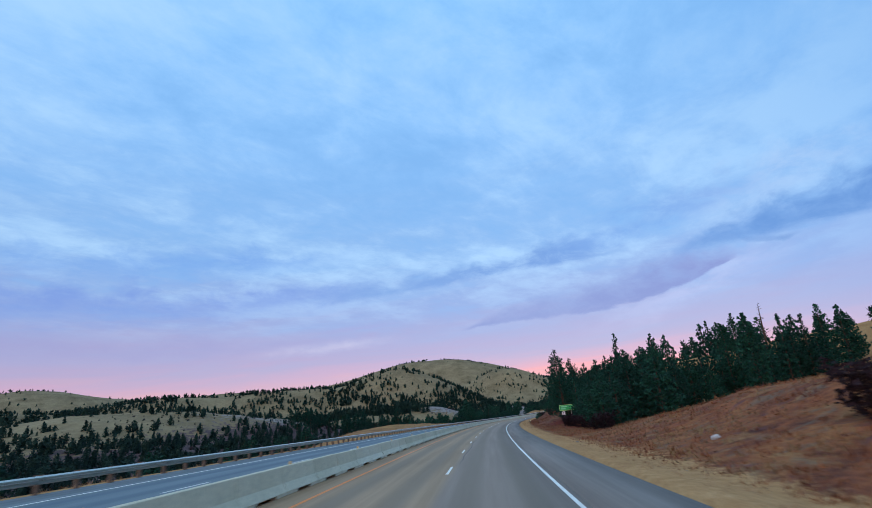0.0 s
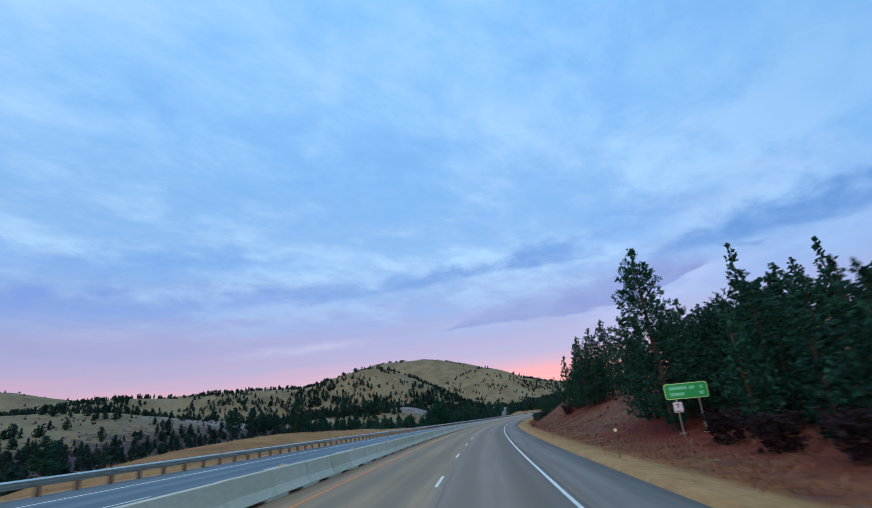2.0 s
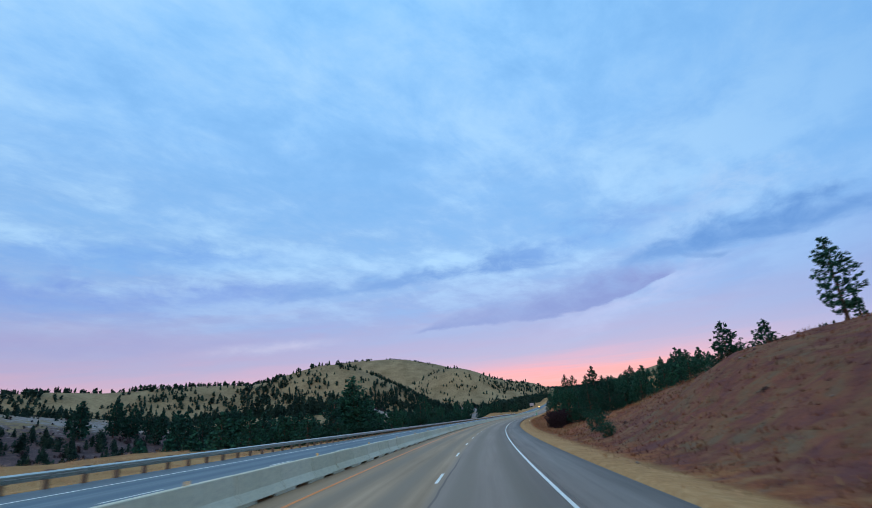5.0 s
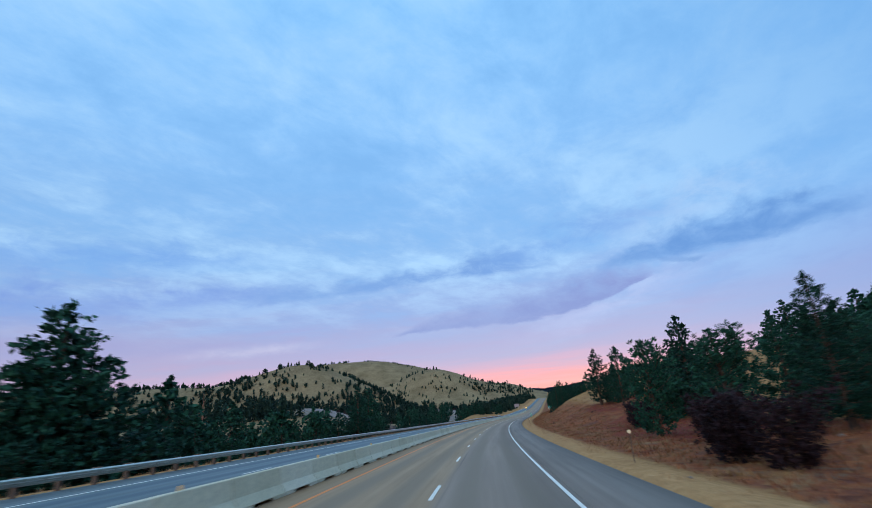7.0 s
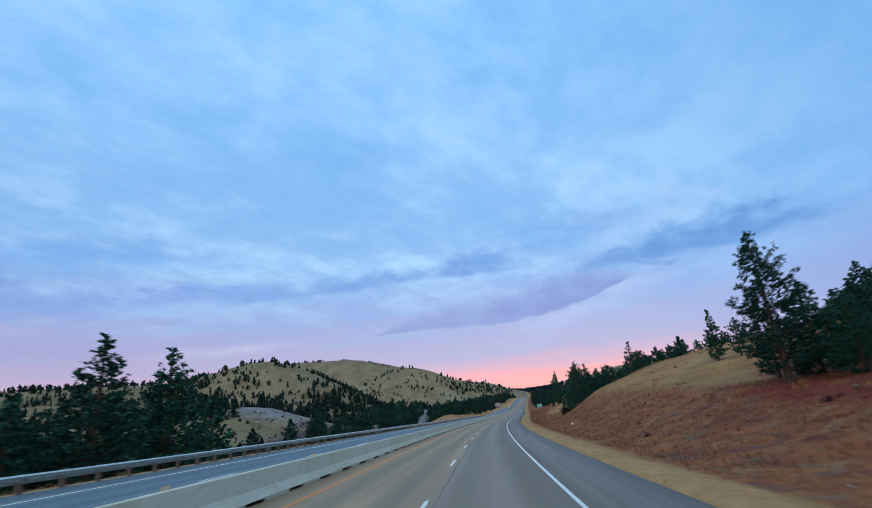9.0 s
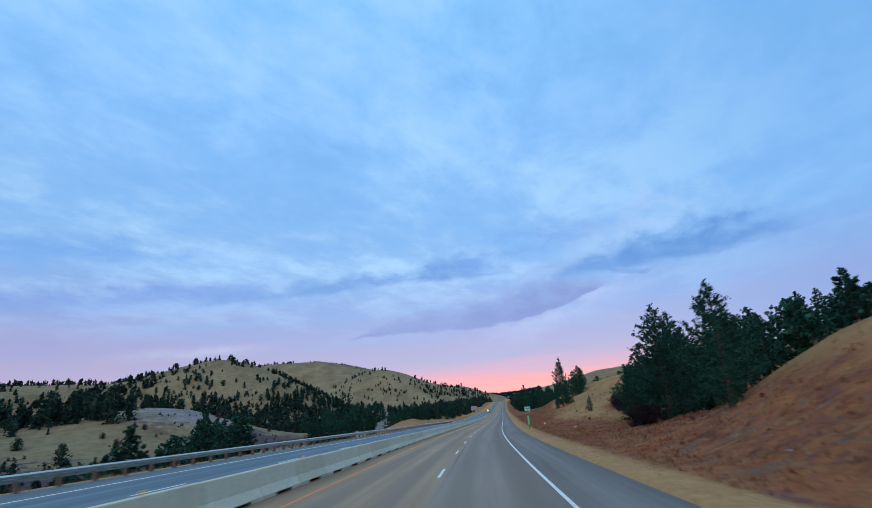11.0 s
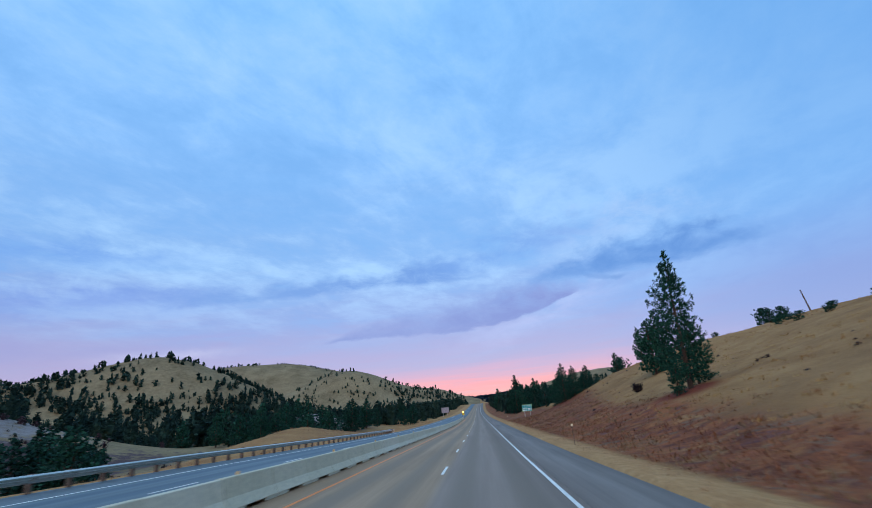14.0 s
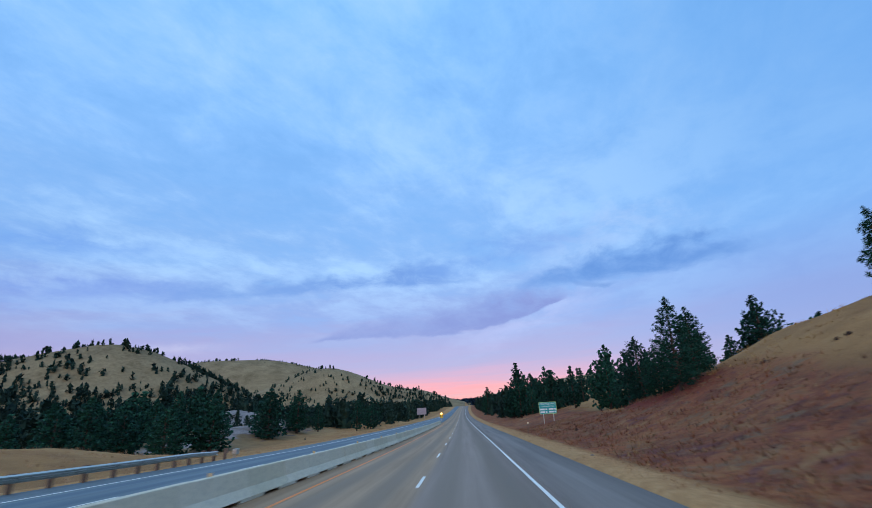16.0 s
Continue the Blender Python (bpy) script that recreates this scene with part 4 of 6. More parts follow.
def plant(kind, s, u, height, turn=None, wide=1.0, sink=0.15):
    """Stands a tree of one kind at s, u, scaled to the height."""
    rng = random.Random(int(s * 131 + u * 977 + height * 10))
    variant = rng.randrange(3) if kind not in ("shrub", "thicket") else rng.randrange(2)
    kw = dict(TREE_KINDS[kind])
    label = kw.pop("label")
    low = kind in ("shrub", "thicket")
    name = "shrub" if low else "conifer"
    k = height / kw["h"]
    w = k ** 0.75 * wide
    m = at(s, u, rng.uniform(0, 360) if turn is None else turn, -sink) @ pose(0, 0, 0, rng.uniform(-2, 2), rng.uniform(-2, 2), 0) @ Matrix.Diagonal((w, w, k, 1))
    if abs(u) > 36 or s > 575 or u < -30:
        kw["blades"], kw["spacing"], kw["fill"] = 5, 0.48, 1.45
    elif u < 0:
        kw["blades"], kw["spacing"], kw["tuft"], kw["radius"], kw["fill"] = 8, 0.29, 0.27, kw["radius"] * 0.92, 1.35
    elif u > 24 or s < 100:
        kw["blades"], kw["spacing"], kw["fill"] = 6, max(0.38, kw.get("spacing", 0.32)), 1.15
    elif not low:
        # near the road: finer needles on closer twigs
        kw["blades"], kw["spacing"], kw["tuft"], kw["fill"] = 11, 0.85 * kw.get("spacing", 0.32), 0.27, 1.08
    key = (kind, variant, kw.get("blades"))
    if key not in _templates:
        ob = make_tree(name, 100 + 17 * list(TREE_KINDS).index(kind) + variant, label, "shrub" if low else "tree", **kw)
        ob.matrix_world = m
        _templates[key] = ob
        return ob
    t = _templates[key]
    keep = t.matrix_basis.copy()
    t.matrix_basis = Matrix.Identity(4)
    ob = copy_thing(t, Matrix.Identity(4))
    t.matrix_basis = keep
    ob.matrix_basis = m
    return ob


def grove(seed, n, s0, s1, u0, u1, kinds, h0, h1, gap=2.6, wide=1.0):
    """Scatters n trees over a stretch of the plan, keeping them apart."""
    rng = random.Random(seed)
    done = []
    for _ in range(n * 12):
        if len(done) >= n:
            break
        s, u = rng.uniform(s0, s1), rng.uniform(u0, u1)
        if any((s - a) ** 2 + (u - b) ** 2 < gap * gap for a, b in done):
            continue
        done.append((s, u))
        plant(rng.choice(kinds), s, u, rng.uniform(h0, h1), wide=wide)


def tree_matrix(kind, s, u, height, wide, rng, sink=0.15):
    k = height / TREE_KINDS[kind]["h"]
    w = k ** 0.75 * wide
    return at(s, u, rng.uniform(0, 360), -sink) @ pose(0, 0, 0, rng.uniform(-2, 2), rng.uniform(-2, 2), 0) @ Matrix.Diagonal((w, w, k, 1))


def stand(name, label, seed, n, s0, s1, u0, u1, kinds, h0, h1, gap=3.0, wide=1.0):
    """A thick stand of trees whose stems cannot be told apart, joined into one mesh."""
    rng = random.Random(seed)
    done, V, F, M, base = [], [], [], [], 0
    for _ in range(n * 12):
        if len(done) >= n:
            break
        s, u = rng.uniform(s0, s1), rng.uniform(u0, u1)
        if any((s - a) ** 2 + (u - b) ** 2 < gap * gap for a, b in done):
            continue
        done.append((s, u))
        kind = rng.choice(kinds)
        key = (kind, rng.randrange(2))
        if key not in _stand_meshes:
            kw = {k: v for k, v in TREE_KINDS[kind].items() if k != "label"}
            got = []
            for me in conifer(100 + 17 * list(TREE_KINDS).index(kind) + key[1], blades=4, fill=1.7, **{**kw, "spacing": 0.62}):
                me.calc_loop_triangles()
                co = np.empty(len(me.vertices) * 3, np.float32)
                me.vertices.foreach_get("co", co)
                ix = np.empty(len(me.loop_triangles) * 3, np.int32)
                me.loop_triangles.foreach_get("vertices", ix)
                got.append((co.reshape(-1, 3), ix.reshape(-1, 3)))
                bpy.data.meshes.remove(me)
            _stand_meshes[key] = got
        m = np.array(tree_matrix(kind, s, u, rng.uniform(h0, h1), wide, rng))
        for slot, (co, ix) in enumerate(_stand_meshes[key]):
            V.append(co @ m[:3, :3].T + m[:3, 3])
            F.append(ix + base)
            M.append(np.full(len(ix), slot, np.int32))
            base += len(co)
    V, F, M = np.concatenate(V), np.concatenate(F), np.concatenate(M)
    me = bpy.data.meshes.new(name)
    me.vertices.add(len(V))
    me.vertices.foreach_set("co", V.astype(np.float32).ravel())
    me.loops.add(3 * len(F))
    me.loops.foreach_set("vertex_index", F.astype(np.int32).ravel())
    me.polygons.add(len(F))
    me.polygons.foreach_set("loop_start", np.arange(0, 3 * len(F), 3, dtype=np.int32))
    ob = mesh_part(name, me, [MAT_BARK, MAT_NEEDLE])
    me.polygons.foreach_set("material_index", M)
    me.update(calc_edges=True)
    return tagged(ob, label, "woods", kind="stuff")


_stand_meshes = {}


def plant_top(kind, s, u, top, wide=1.0):
    """Stands a tree so that its tip is top metres above the road's line."""
    return plant(kind, s, u, float(rise(s)) + top - float(ground_height(s, u)) + 0.15, wide=wide)


def plant_all():
    # bushes and wood behind the first spur
    plant("thicket", 20.5, 16.0, 1.9)
    grove(11, 26, 66, 124, 28, 78, ("tall", "tall", "open", "slim", "slim"), 8.5, 13.0, 4.6, 0.85)
    for i in range(34):
        # dense edge of the wood along the back of the first spur
        u = 22 + 1.25 * i
        plant(("full", "tall", "full", "slim")[i % 4], 73 + 0.62 * (u - 24) + (i * 7 % 5) * 2.6, u, 4.2 + (i * 5 % 7) * 0.55 + 0.05 * i, wide=0.9)
    for kind, s, u, h in (("full", 63.5, 17.0, 5.5), ("tall", 66.5, 19.5, 8.0), ("full", 68.5, 16.2, 6.2), ("slim", 71.0, 18.2, 7.5), ("full", 73.5, 15.8, 5.8), ("tall", 75.5, 20.0, 9.0), ("full", 65.0, 22.5, 7.0), ("full", 70.0, 22.5, 8.0), ("full", 78.5, 16.6, 6.0), ("thicket", 61.5, 15.0, 1.6), ("thicket", 66.0, 14.6, 1.4), ("thicket", 71.5, 14.4, 1.5), ("thicket", 76.5, 14.2, 1.4)):
        plant(kind, s, u, h, wide=1.1)
    for kind, s, u, h in (("full", 107.0, 21.0, 8.5), ("full", 110.0, 23.5, 9.0), ("full", 105.5, 24.5, 9.0), ("full", 113.0, 22.0, 7.5), ("full", 109.0, 27.5, 9.5), ("tall", 103.0, 23.0, 10.5), ("full", 101.5, 19.8, 7.5), ("full", 116.5, 24.5, 8.0), ("tall", 112.0, 30.0, 10.0)):
        plant(kind, s, u, h, wide=1.15)
    grove(30, 13, 70, 98, 16.5, 20.5, ("full", "slim", "full"), 4.5, 8.0, 3.0)
    grove(13, 13, 68, 99, 19.5, 28, ("slim", "tall", "slim"), 6.0, 9.5, 3.4, 0.9)
    for kind, s, u, top, wide in (
        ("tall", 103.8, 15.4, 13.8, 1.0), ("full", 107, 18.0, 9.0, 0.9), ("full", 111, 16.5, 7.5, 0.9), ("tall", 115, 22.0, 11.5, 1.0), ("open", 112, 27.0, 9.0, 1.0),
        # clump on the second bank and the fringe above it
        ("slim", 173.5, 17.6, 12.7, 1.1), ("tall", 177.4, 21.5, 14.9, 1.0), ("tall", 154.1, 18.2, 14.0, 1.0), ("tall", 157.7, 23.4, 17.0, 1.1), ("tall", 156.0, 20.6, 15.4, 1.0), ("open", 148.0, 22.7, 10.7, 1.0), ("full", 160.5, 20.5, 11.5, 1.0), ("full", 171.0, 20.0, 10.5, 1.0), ("full", 166.5, 18.6, 9.0, 1.0), ("open", 181.0, 26.0, 13.5, 1.0),
        ("tall", 135.5, 21.5, 12.7, 1.1), ("full", 137.6, 23.8, 11.6, 1.0), ("open", 170.8, 47.7, 19.7, 1.0), ("full", 161.0, 46.0, 18.2, 1.0), ("open", 156.0, 50.0, 17.0, 1.1), ("open", 150.0, 40.0, 15.2, 1.1), ("full", 143.0, 44.0, 15.0, 1.0),
        # dark wood in the dip
        ("tall", 287.4, 24.9, 11.7, 1.2), ("open", 317.8, 53.6, 17.1, 1.2), ("tall", 293.7, 46.5, 12.6, 1.0), ("tall", 284.0, 43.0, 12.0, 1.0), ("full", 276.0, 40.0, 11.0, 1.0),
        # pines with bare stems on the third bank
        ("tall", 324.8, 21.2, 12.7, 1.1), ("open", 311.3, 22.4, 11.3, 1.0), ("open", 316.0, 25.5, 9.5, 1.0), ("full", 324.7, 35.3, 11.1, 1.0), ("open", 329.0, 23.0, 8.4, 1.0), ("full", 326.5, 24.5, 9.2, 1.0), ("tall", 350.5, 45.8, 15.4, 1.0), ("slim", 354.2, 29.8, 12.0, 1.0), ("open", 352.0, 31.5, 10.5, 1.0), ("full", 344.0, 43.0, 13.5, 1.0), ("full", 337.0, 40.0, 12.0, 1.0), ("full", 322.0, 24.0, 7.4, 1.0), ("full", 328.5, 28.0, 8.6, 1.05), ("tall", 333.0, 32.5, 10.2, 1.1), ("full", 338.0, 36.0, 11.0, 1.0),
        # foot of the bank and the next dark clump
        ("full", 388.0, 17.4, 9.4, 0.85), ("slim", 384.5, 15.6, 6.5, 1.0), ("slim", 381.7, 26.3, 12.1, 1.1), ("round", 384.0, 28.5, 10.6, 1.0), ("full", 406.2, 20.0, 11.4, 1.1), ("tall", 409.0, 22.5, 11.0, 1.0), ("full", 403.0, 18.5, 8.0, 1.0), ("full", 413.0, 23.5, 9.0, 1.1),
        ("full", 417.0, 19.5, 6.5, 1.0), ("full", 421.5, 21.0, 7.2, 1.0), ("full", 426.0, 23.0, 7.5, 1.0), ("full", 430.0, 24.0, 7.2, 1.0), ("full", 459.0, 31.5, 10.2, 0.9), ("full", 444.0, 29.0, 9.6, 1.0), ("full", 441.0, 26.5, 8.2, 1.0), ("full", 438.5, 24.5, 6.8, 1.0), ("full", 447.0, 33.0, 10.6, 1.0), ("tall", 437.0, 29.0, 10.8, 1.1), ("open", 433.5, 25.5, 9.0, 1.1), ("full", 452.0, 38.0, 12.0, 0.9), ("tall", 417.0, 26.0, 10.4, 1.0), ("open", 422.7, 34.0, 11.4, 1.0), ("open", 424.5, 38.5, 13.2, 1.0),
        ("open", 183.5, 42.0, 19.6, 0.9), ("open", 172.5, 40.0, 18.0, 0.9), ("open", 157.1, 34.0, 16.5, 0.9),
        # the lone pine and those further up the slope
        ("tall", 498.7, 20.6, 15.7, 0.82), ("full", 501.0, 22.4, 9.8, 0.8), ("round", 497.2, 19.0, 5.2, 0.8), ("tall", 531.0, 30.2, 15.5, 1.2), ("full", 529.5, 28.6, 13.8, 1.05), ("open", 534.0, 31.5, 12.0, 0.9), ("tall", 554.0, 35.1, 16.3, 0.85),
        ("open", 570.7, 34.4, 13.0, 1.0), ("round", 574.0, 36.0, 12.0, 1.0), ("tall", 558.3, 19.4, 10.8, 1.0), ("tall", 560.5, 21.9, 10.3, 1.0), ("full", 563.0, 19.5, 7.5, 1.0), ("full", 566.0, 22.0, 8.0, 1.0), ("full", 601.5, 25.9, 12.0, 1.0), ("full", 569.0, 26.0, 9.0, 1.0), ("full", 580.0, 22.0, 8.5, 1.0),
        ("tall", 661.1, 17.8, 15.4, 1.1), ("full", 657.0, 19.5, 11.5, 1.1), ("tall", 668.0, 18.5, 13.5, 1.1), ("full", 664.0, 16.2, 9.0, 1.1), ("tall", 796.2, 16.0, 14.3, 1.3), ("open", 650.0, 24.0, 12.9, 0.9), ("full", 640.0, 20.0, 9.0, 1.0), ("full", 634.0, 17.5, 7.0, 1.0),
        # valley edge below the guardrail
        ("full", 433.0, -37.0, 5.6, 1.2), ("full", 437.0, -40.0, 4.2, 1.2), ("round", 425.0, -43.0, 2.4, 1.1), ("full", 412.0, -34.0, 1.0, 1.2), ("tall", 444.0, -46.0, 4.8, 1.1), ("round", 405.0, -38.0, 0.4, 1.2), ("full", 418.0, -31.0, 0.6, 1.1), ("round", 400.0, -32.0, 0.2, 1.2),
        ("full", 254.1, -23.6, 11.0, 1.4), ("full", 254.9, -24.3, 9.0, 1.75), ("full", 252.6, -22.8, 6.4, 1.7), ("full", 251.0, -27.5, 6.5, 1.5), ("full", 247.5, -25.5, 4.5, 1.7), ("full", 258.0, -27.0, 5.0, 1.6), ("full", 244.0, -23.5, 3.4, 1.7), ("round", 250.0, -21.5, 2.6, 1.5), ("round", 261.0, -22.5, 2.8, 1.5), ("full", 241.0, -27.5, 4.4, 1.6), ("full", 264.0, -25.5, 3.8, 1.6), ("tall", 323.7, -25.5, 9.5, 1.35), ("tall", 332.0, -25.7, 9.7, 1.35), ("full", 328.0, -27.0, 5.5, 1.2), ("full", 320.0, -28.0, 4.8, 1.2), ("round", 135.0, -25.3, 6.2, 1.0),
    ):
        plant_top(kind, s, u, top, wide)
    stand("bank_top_pines", "small pines along the top of the bank", 14, 8, 125, 190, 52, 70, ("open", "tall", "full"), 6.0, 8.0, 5)
    grove(15, 9, 196, 226, 26, 44, ("full", "slim", "open"), 4.5, 7.0, 4)
    for s, u, h in ((205, 11.6, 1.1), (212, 12.0, 1.8), (171, 9.4, 0.6)):
        plant("shrub", s, u, h)
    grove(17, 15, 249, 268, 14.5, 32, ("full", "tall", "round", "full"), 6.0, 9.0, 3.4)
    # the thickets in this row are added for the shaded bottoms of the trees
    for kind, s, u, h in (("full", 299, 25.0, 5.5), ("full", 302, 27.5, 6.0), ("tall", 305, 29.5, 8.0), ("full", 309, 32, 7.0), ("full", 296, 26.5, 6.5), ("round", 312, 33.5, 6.0), ("full", 292, 25.5, 6.5), ("full", 288, 22.5, 5.5), ("thicket", 281, 16.8, 2.0), ("thicket", 284, 18.2, 2.2), ("thicket", 288, 19.5, 2.0), ("thicket", 292.5, 21, 1.8)):
        plant(kind, s, u, h, wide=1.1)
    grove(31, 12, 258, 290, 30, 50, ("full", "tall", "round", "full"), 6.0, 9.0, 3.6)
    for s, u in ((245, 12.0), (248, 11.6), (251.5, 12.8), (256, 14.2)):
        plant("thicket", s, u, 1.6 + (s * 7 % 3) * 0.25, wide=1.1)
    for s, u in ((164, 16.0), (88, 14.2), (82, 13.6), (94, 14.6), (402, 16.2), (408, 16.8), (434, 21.5), (440, 22.5)):
        plant("thicket", s, u, 1.5, wide=1.2)
    stand("dip_woods", "dark conifers behind the dip", 18, 12, 290, 350, 50, 74, ("tall", "open", "full"), 6.0, 9.0, 5)
    grove(19, 18, 400, 428, 24, 52, ("full", "tall", "round", "full"), 6.5, 9.0, 3.6)
    grove(20, 9, 424, 462, 50, 70, ("full", "tall", "open"), 5.5, 8.0, 4)
    plant("shrub", 458, 26.5, 2.0)
    plant("slim", 449, 19.6, 2.8)
    plant("shrub", 440, 30, 1.5)
    for kind, s, u, h in (("full", 487, 46, 5.6), ("round", 484, 44.6, 4.6), ("open", 490.5, 50, 5.0), ("full", 481, 43.5, 5.0), ("shrub", 532, 50, 1.1), ("shrub", 535, 51, 0.9), ("shrub", 529, 49.4, 1.0), ("shrub", 523, 47.0, 1.3), ("shrub", 526, 46.0, 1.1), ("shrub", 518, 48.0, 1.2), ("shrub", 512, 50.0, 1.4), ("shrub", 521, 50.5, 1.0), ("thicket", 520, 22.5, 1.0)):
        plant(kind, s, u, h)
    for s, u, h in ((517.5, 58.4, 4.6), (514.0, 57.0, 5.2), (555.5, 61.0, 4.2), (553.5, 63.5, 3.6), (541.5, 54.0, 2.8), (550, 48.2, 1.5), (547, 39.6, 2.0)):
        plant("round", s, u, h)
    grove(21, 14, 572, 606, 19.5, 44, ("tall", "full", "open", "full"), 5.0, 8.5, 3.6)
    stand("bend_woods", "dark conifers beside the far bend", 22, 22, 612, 690, 15.5, 34, ("tall", "full", "slim"), 7.0, 10.5, 4.0)
    stand("rail_side_woods", "thick dark conifers below the guardrail", 24, 62, 234, 348, -62, -25, ("full", "tall", "full", "round"), 6.0, 9.5, 3.4, 1.0)
    stand("valley_floor_woods", "scattered dark conifers on the valley floor", 25, 10, 350, 500, -60, -34, ("full", "round", "tall"), 5.0, 8.0, 6.0)
    for kind, s, u, h in (("full", 507, -44.0, 8.0), ("full", 511, -48.0, 9.0), ("full", 514, -53.0, 9.5), ("tall", 517, -57.0, 10.5), ("full", 509, -53.0, 9.0), ("full", 520, -52.0, 7.5)):
        plant(kind, s, u, h, wide=1.25)
    for kind, s, u, h, wide in (("full", 490, -75.0, 13.0, 0.85), ("full", 487, -73.0, 11.5, 0.85), ("slim", 500, -76.5, 8.5, 1.1), ("full", 478, -71.5, 14.5, 0.95), ("tall", 474, -69.0, 14.0, 1.0), ("full", 482, -75.5, 12.0, 0.9), ("round", 560, -107.0, 8.0, 0.8), ("round", 562, -104.0, 7.0, 0.8)):
        plant(kind, s, u, h, wide=wide)
    stand("near_valley_junipers", "dark junipers in the brushy valley", 26, 12, 20, 120, -70, -36, ("round", "full", "open"), 4.0, 7.0, 6.0)
    stand("verge_woods", "tall dark firs beyond the end of the guardrail", 27, 7, 668, 720, -44, -28, ("full", "tall", "tall"), 7.0, 10.0, 4.0)
    for kind, s, u, h, wide in (("full", 637, -44.5, 11.5, 1.3), ("full", 641, -47.0, 9.5, 1.3), ("tall", 652, -42.5, 11.0, 1.3), ("full", 656, -44.5, 8.0, 1.3), ("full", 612, -46.0, 9.5, 1.4), ("full", 616, -49.0, 10.5, 1.3), ("full", 609, -52.0, 9.0, 1.4), ("tall", 603, -49.5, 8.5, 1.4)):
        plant(kind, s, u, h, wide=wide)
    stand("valley_firs", "tall dark conifers standing thick across the valley", 29, 34, 350, 462, -195, -95, ("full", "tall", "full"), 10.0, 16.0, 4.4, 1.15)
    stand("foot_of_hill_firs", "tall dark conifers behind the grassy mound", 33, 7, 598, 625, -82, -62, ("full", "tall", "full"), 8.0, 11.5, 4.2, 1.1)
    stand("spur_side_firs", "dark conifers beside the pale grassy spur", 34, 15, 626, 670, -112, -64, ("full", "tall", "full"), 9.0, 13.5, 4.2, 1.1)
    stand("spur_back_firs", "dark conifers behind the pale grassy spur", 35, 34, 640, 770, -310, -165, ("full", "tall", "full"), 8.0, 13.0, 4.4, 1.1)


plant_all()


# ---------------------------------------------------------------- far woods
def small_conifer(seed, leaves=56, round_=0.5):
    """Triangles of a light tree one metre high, for woods seen from afar: a dark core in a coat of short sprays."""
    r = np.random.RandomState(seed)
    size = 0.27 / math.sqrt(leaves / 40)
    tri = []

    def reach(q):
        spire = 0.30 * (1 - q) ** 0.8 * (0.80 + 0.30 * (1 - (q * 6.5) % 1.0))
        dome = 0.34 * math.sqrt(max(0.0, 1 - ((q - 0.42) / 0.60) ** 2))
        return spire * (1 - round_) + dome * round_

    lobes = [(r.uniform(0, 6.283), r.uniform(0.1, 0.8), r.uniform(0.15, 0.35)) for _ in range(5)]
    for i in range(leaves):
        q = 1 - (1 - (i + r.uniform()) / leaves) ** 0.75
        a = r.uniform(0, 6.283)
        k = reach(q) * math.sqrt(r.uniform(0.08, 0.85))
        for la, lq, lh in lobes:
            k *= 1 + lh * math.exp(-((math.cos(a - la) - 1) ** 2) * 2 - ((q - lq) / 0.16) ** 2)
        d, e = np.array([math.cos(a), math.sin(a), 0]), np.array([-math.sin(a), math.cos(a), 0])
        p = d * k + np.array([0, 0, 0.03 + 0.93 * q])
        out = d * 0.55 + np.array([0, 0, r.uniform(0.2, 1.2)]) + r.normal(0, 0.35, 3)
        out /= np.linalg.norm(out)
        w = size * r.uniform(0.5, 1.0)
        tri.append((p - e * w * 0.55 - out * w * 0.6, p + e * w * 0.55 - out * w * 0.6 + r.normal(0, 0.03, 3), p + out * w * 0.6))
    rings = [(0.0, 0.22 * reach(0.1)), (0.5, 0.42 * reach(0.5))]
    sides = 5 if leaves > 60 else 4
    ang = np.arange(sides) * (2 * math.pi / sides)
    for (z0, r0), (z1, r1) in zip(rings[:-1], rings[1:]):
        for j in range(sides):
            a0, a1 = ang[j], ang[(j + 1) % sides]
            p = [np.array([rr * math.cos(aa), rr * math.sin(aa), zz]) for rr, zz in ((r0, z0), (r1, z1)) for aa in (a0, a1)]
            tri += [(p[0], p[1], p[3]), (p[0], p[3], p[2])]
    for j in range(sides):
        z1, r1 = rings[-1]
        tri.append((np.array([r1 * math.cos(ang[j]), r1 * math.sin(ang[j]), z1]), np.array([r1 * math.cos(ang[(j + 1) % sides]), r1 * math.sin(ang[(j + 1) % sides]), z1]), np.array([0, 0, 0.90])))
    return np.array(tri)


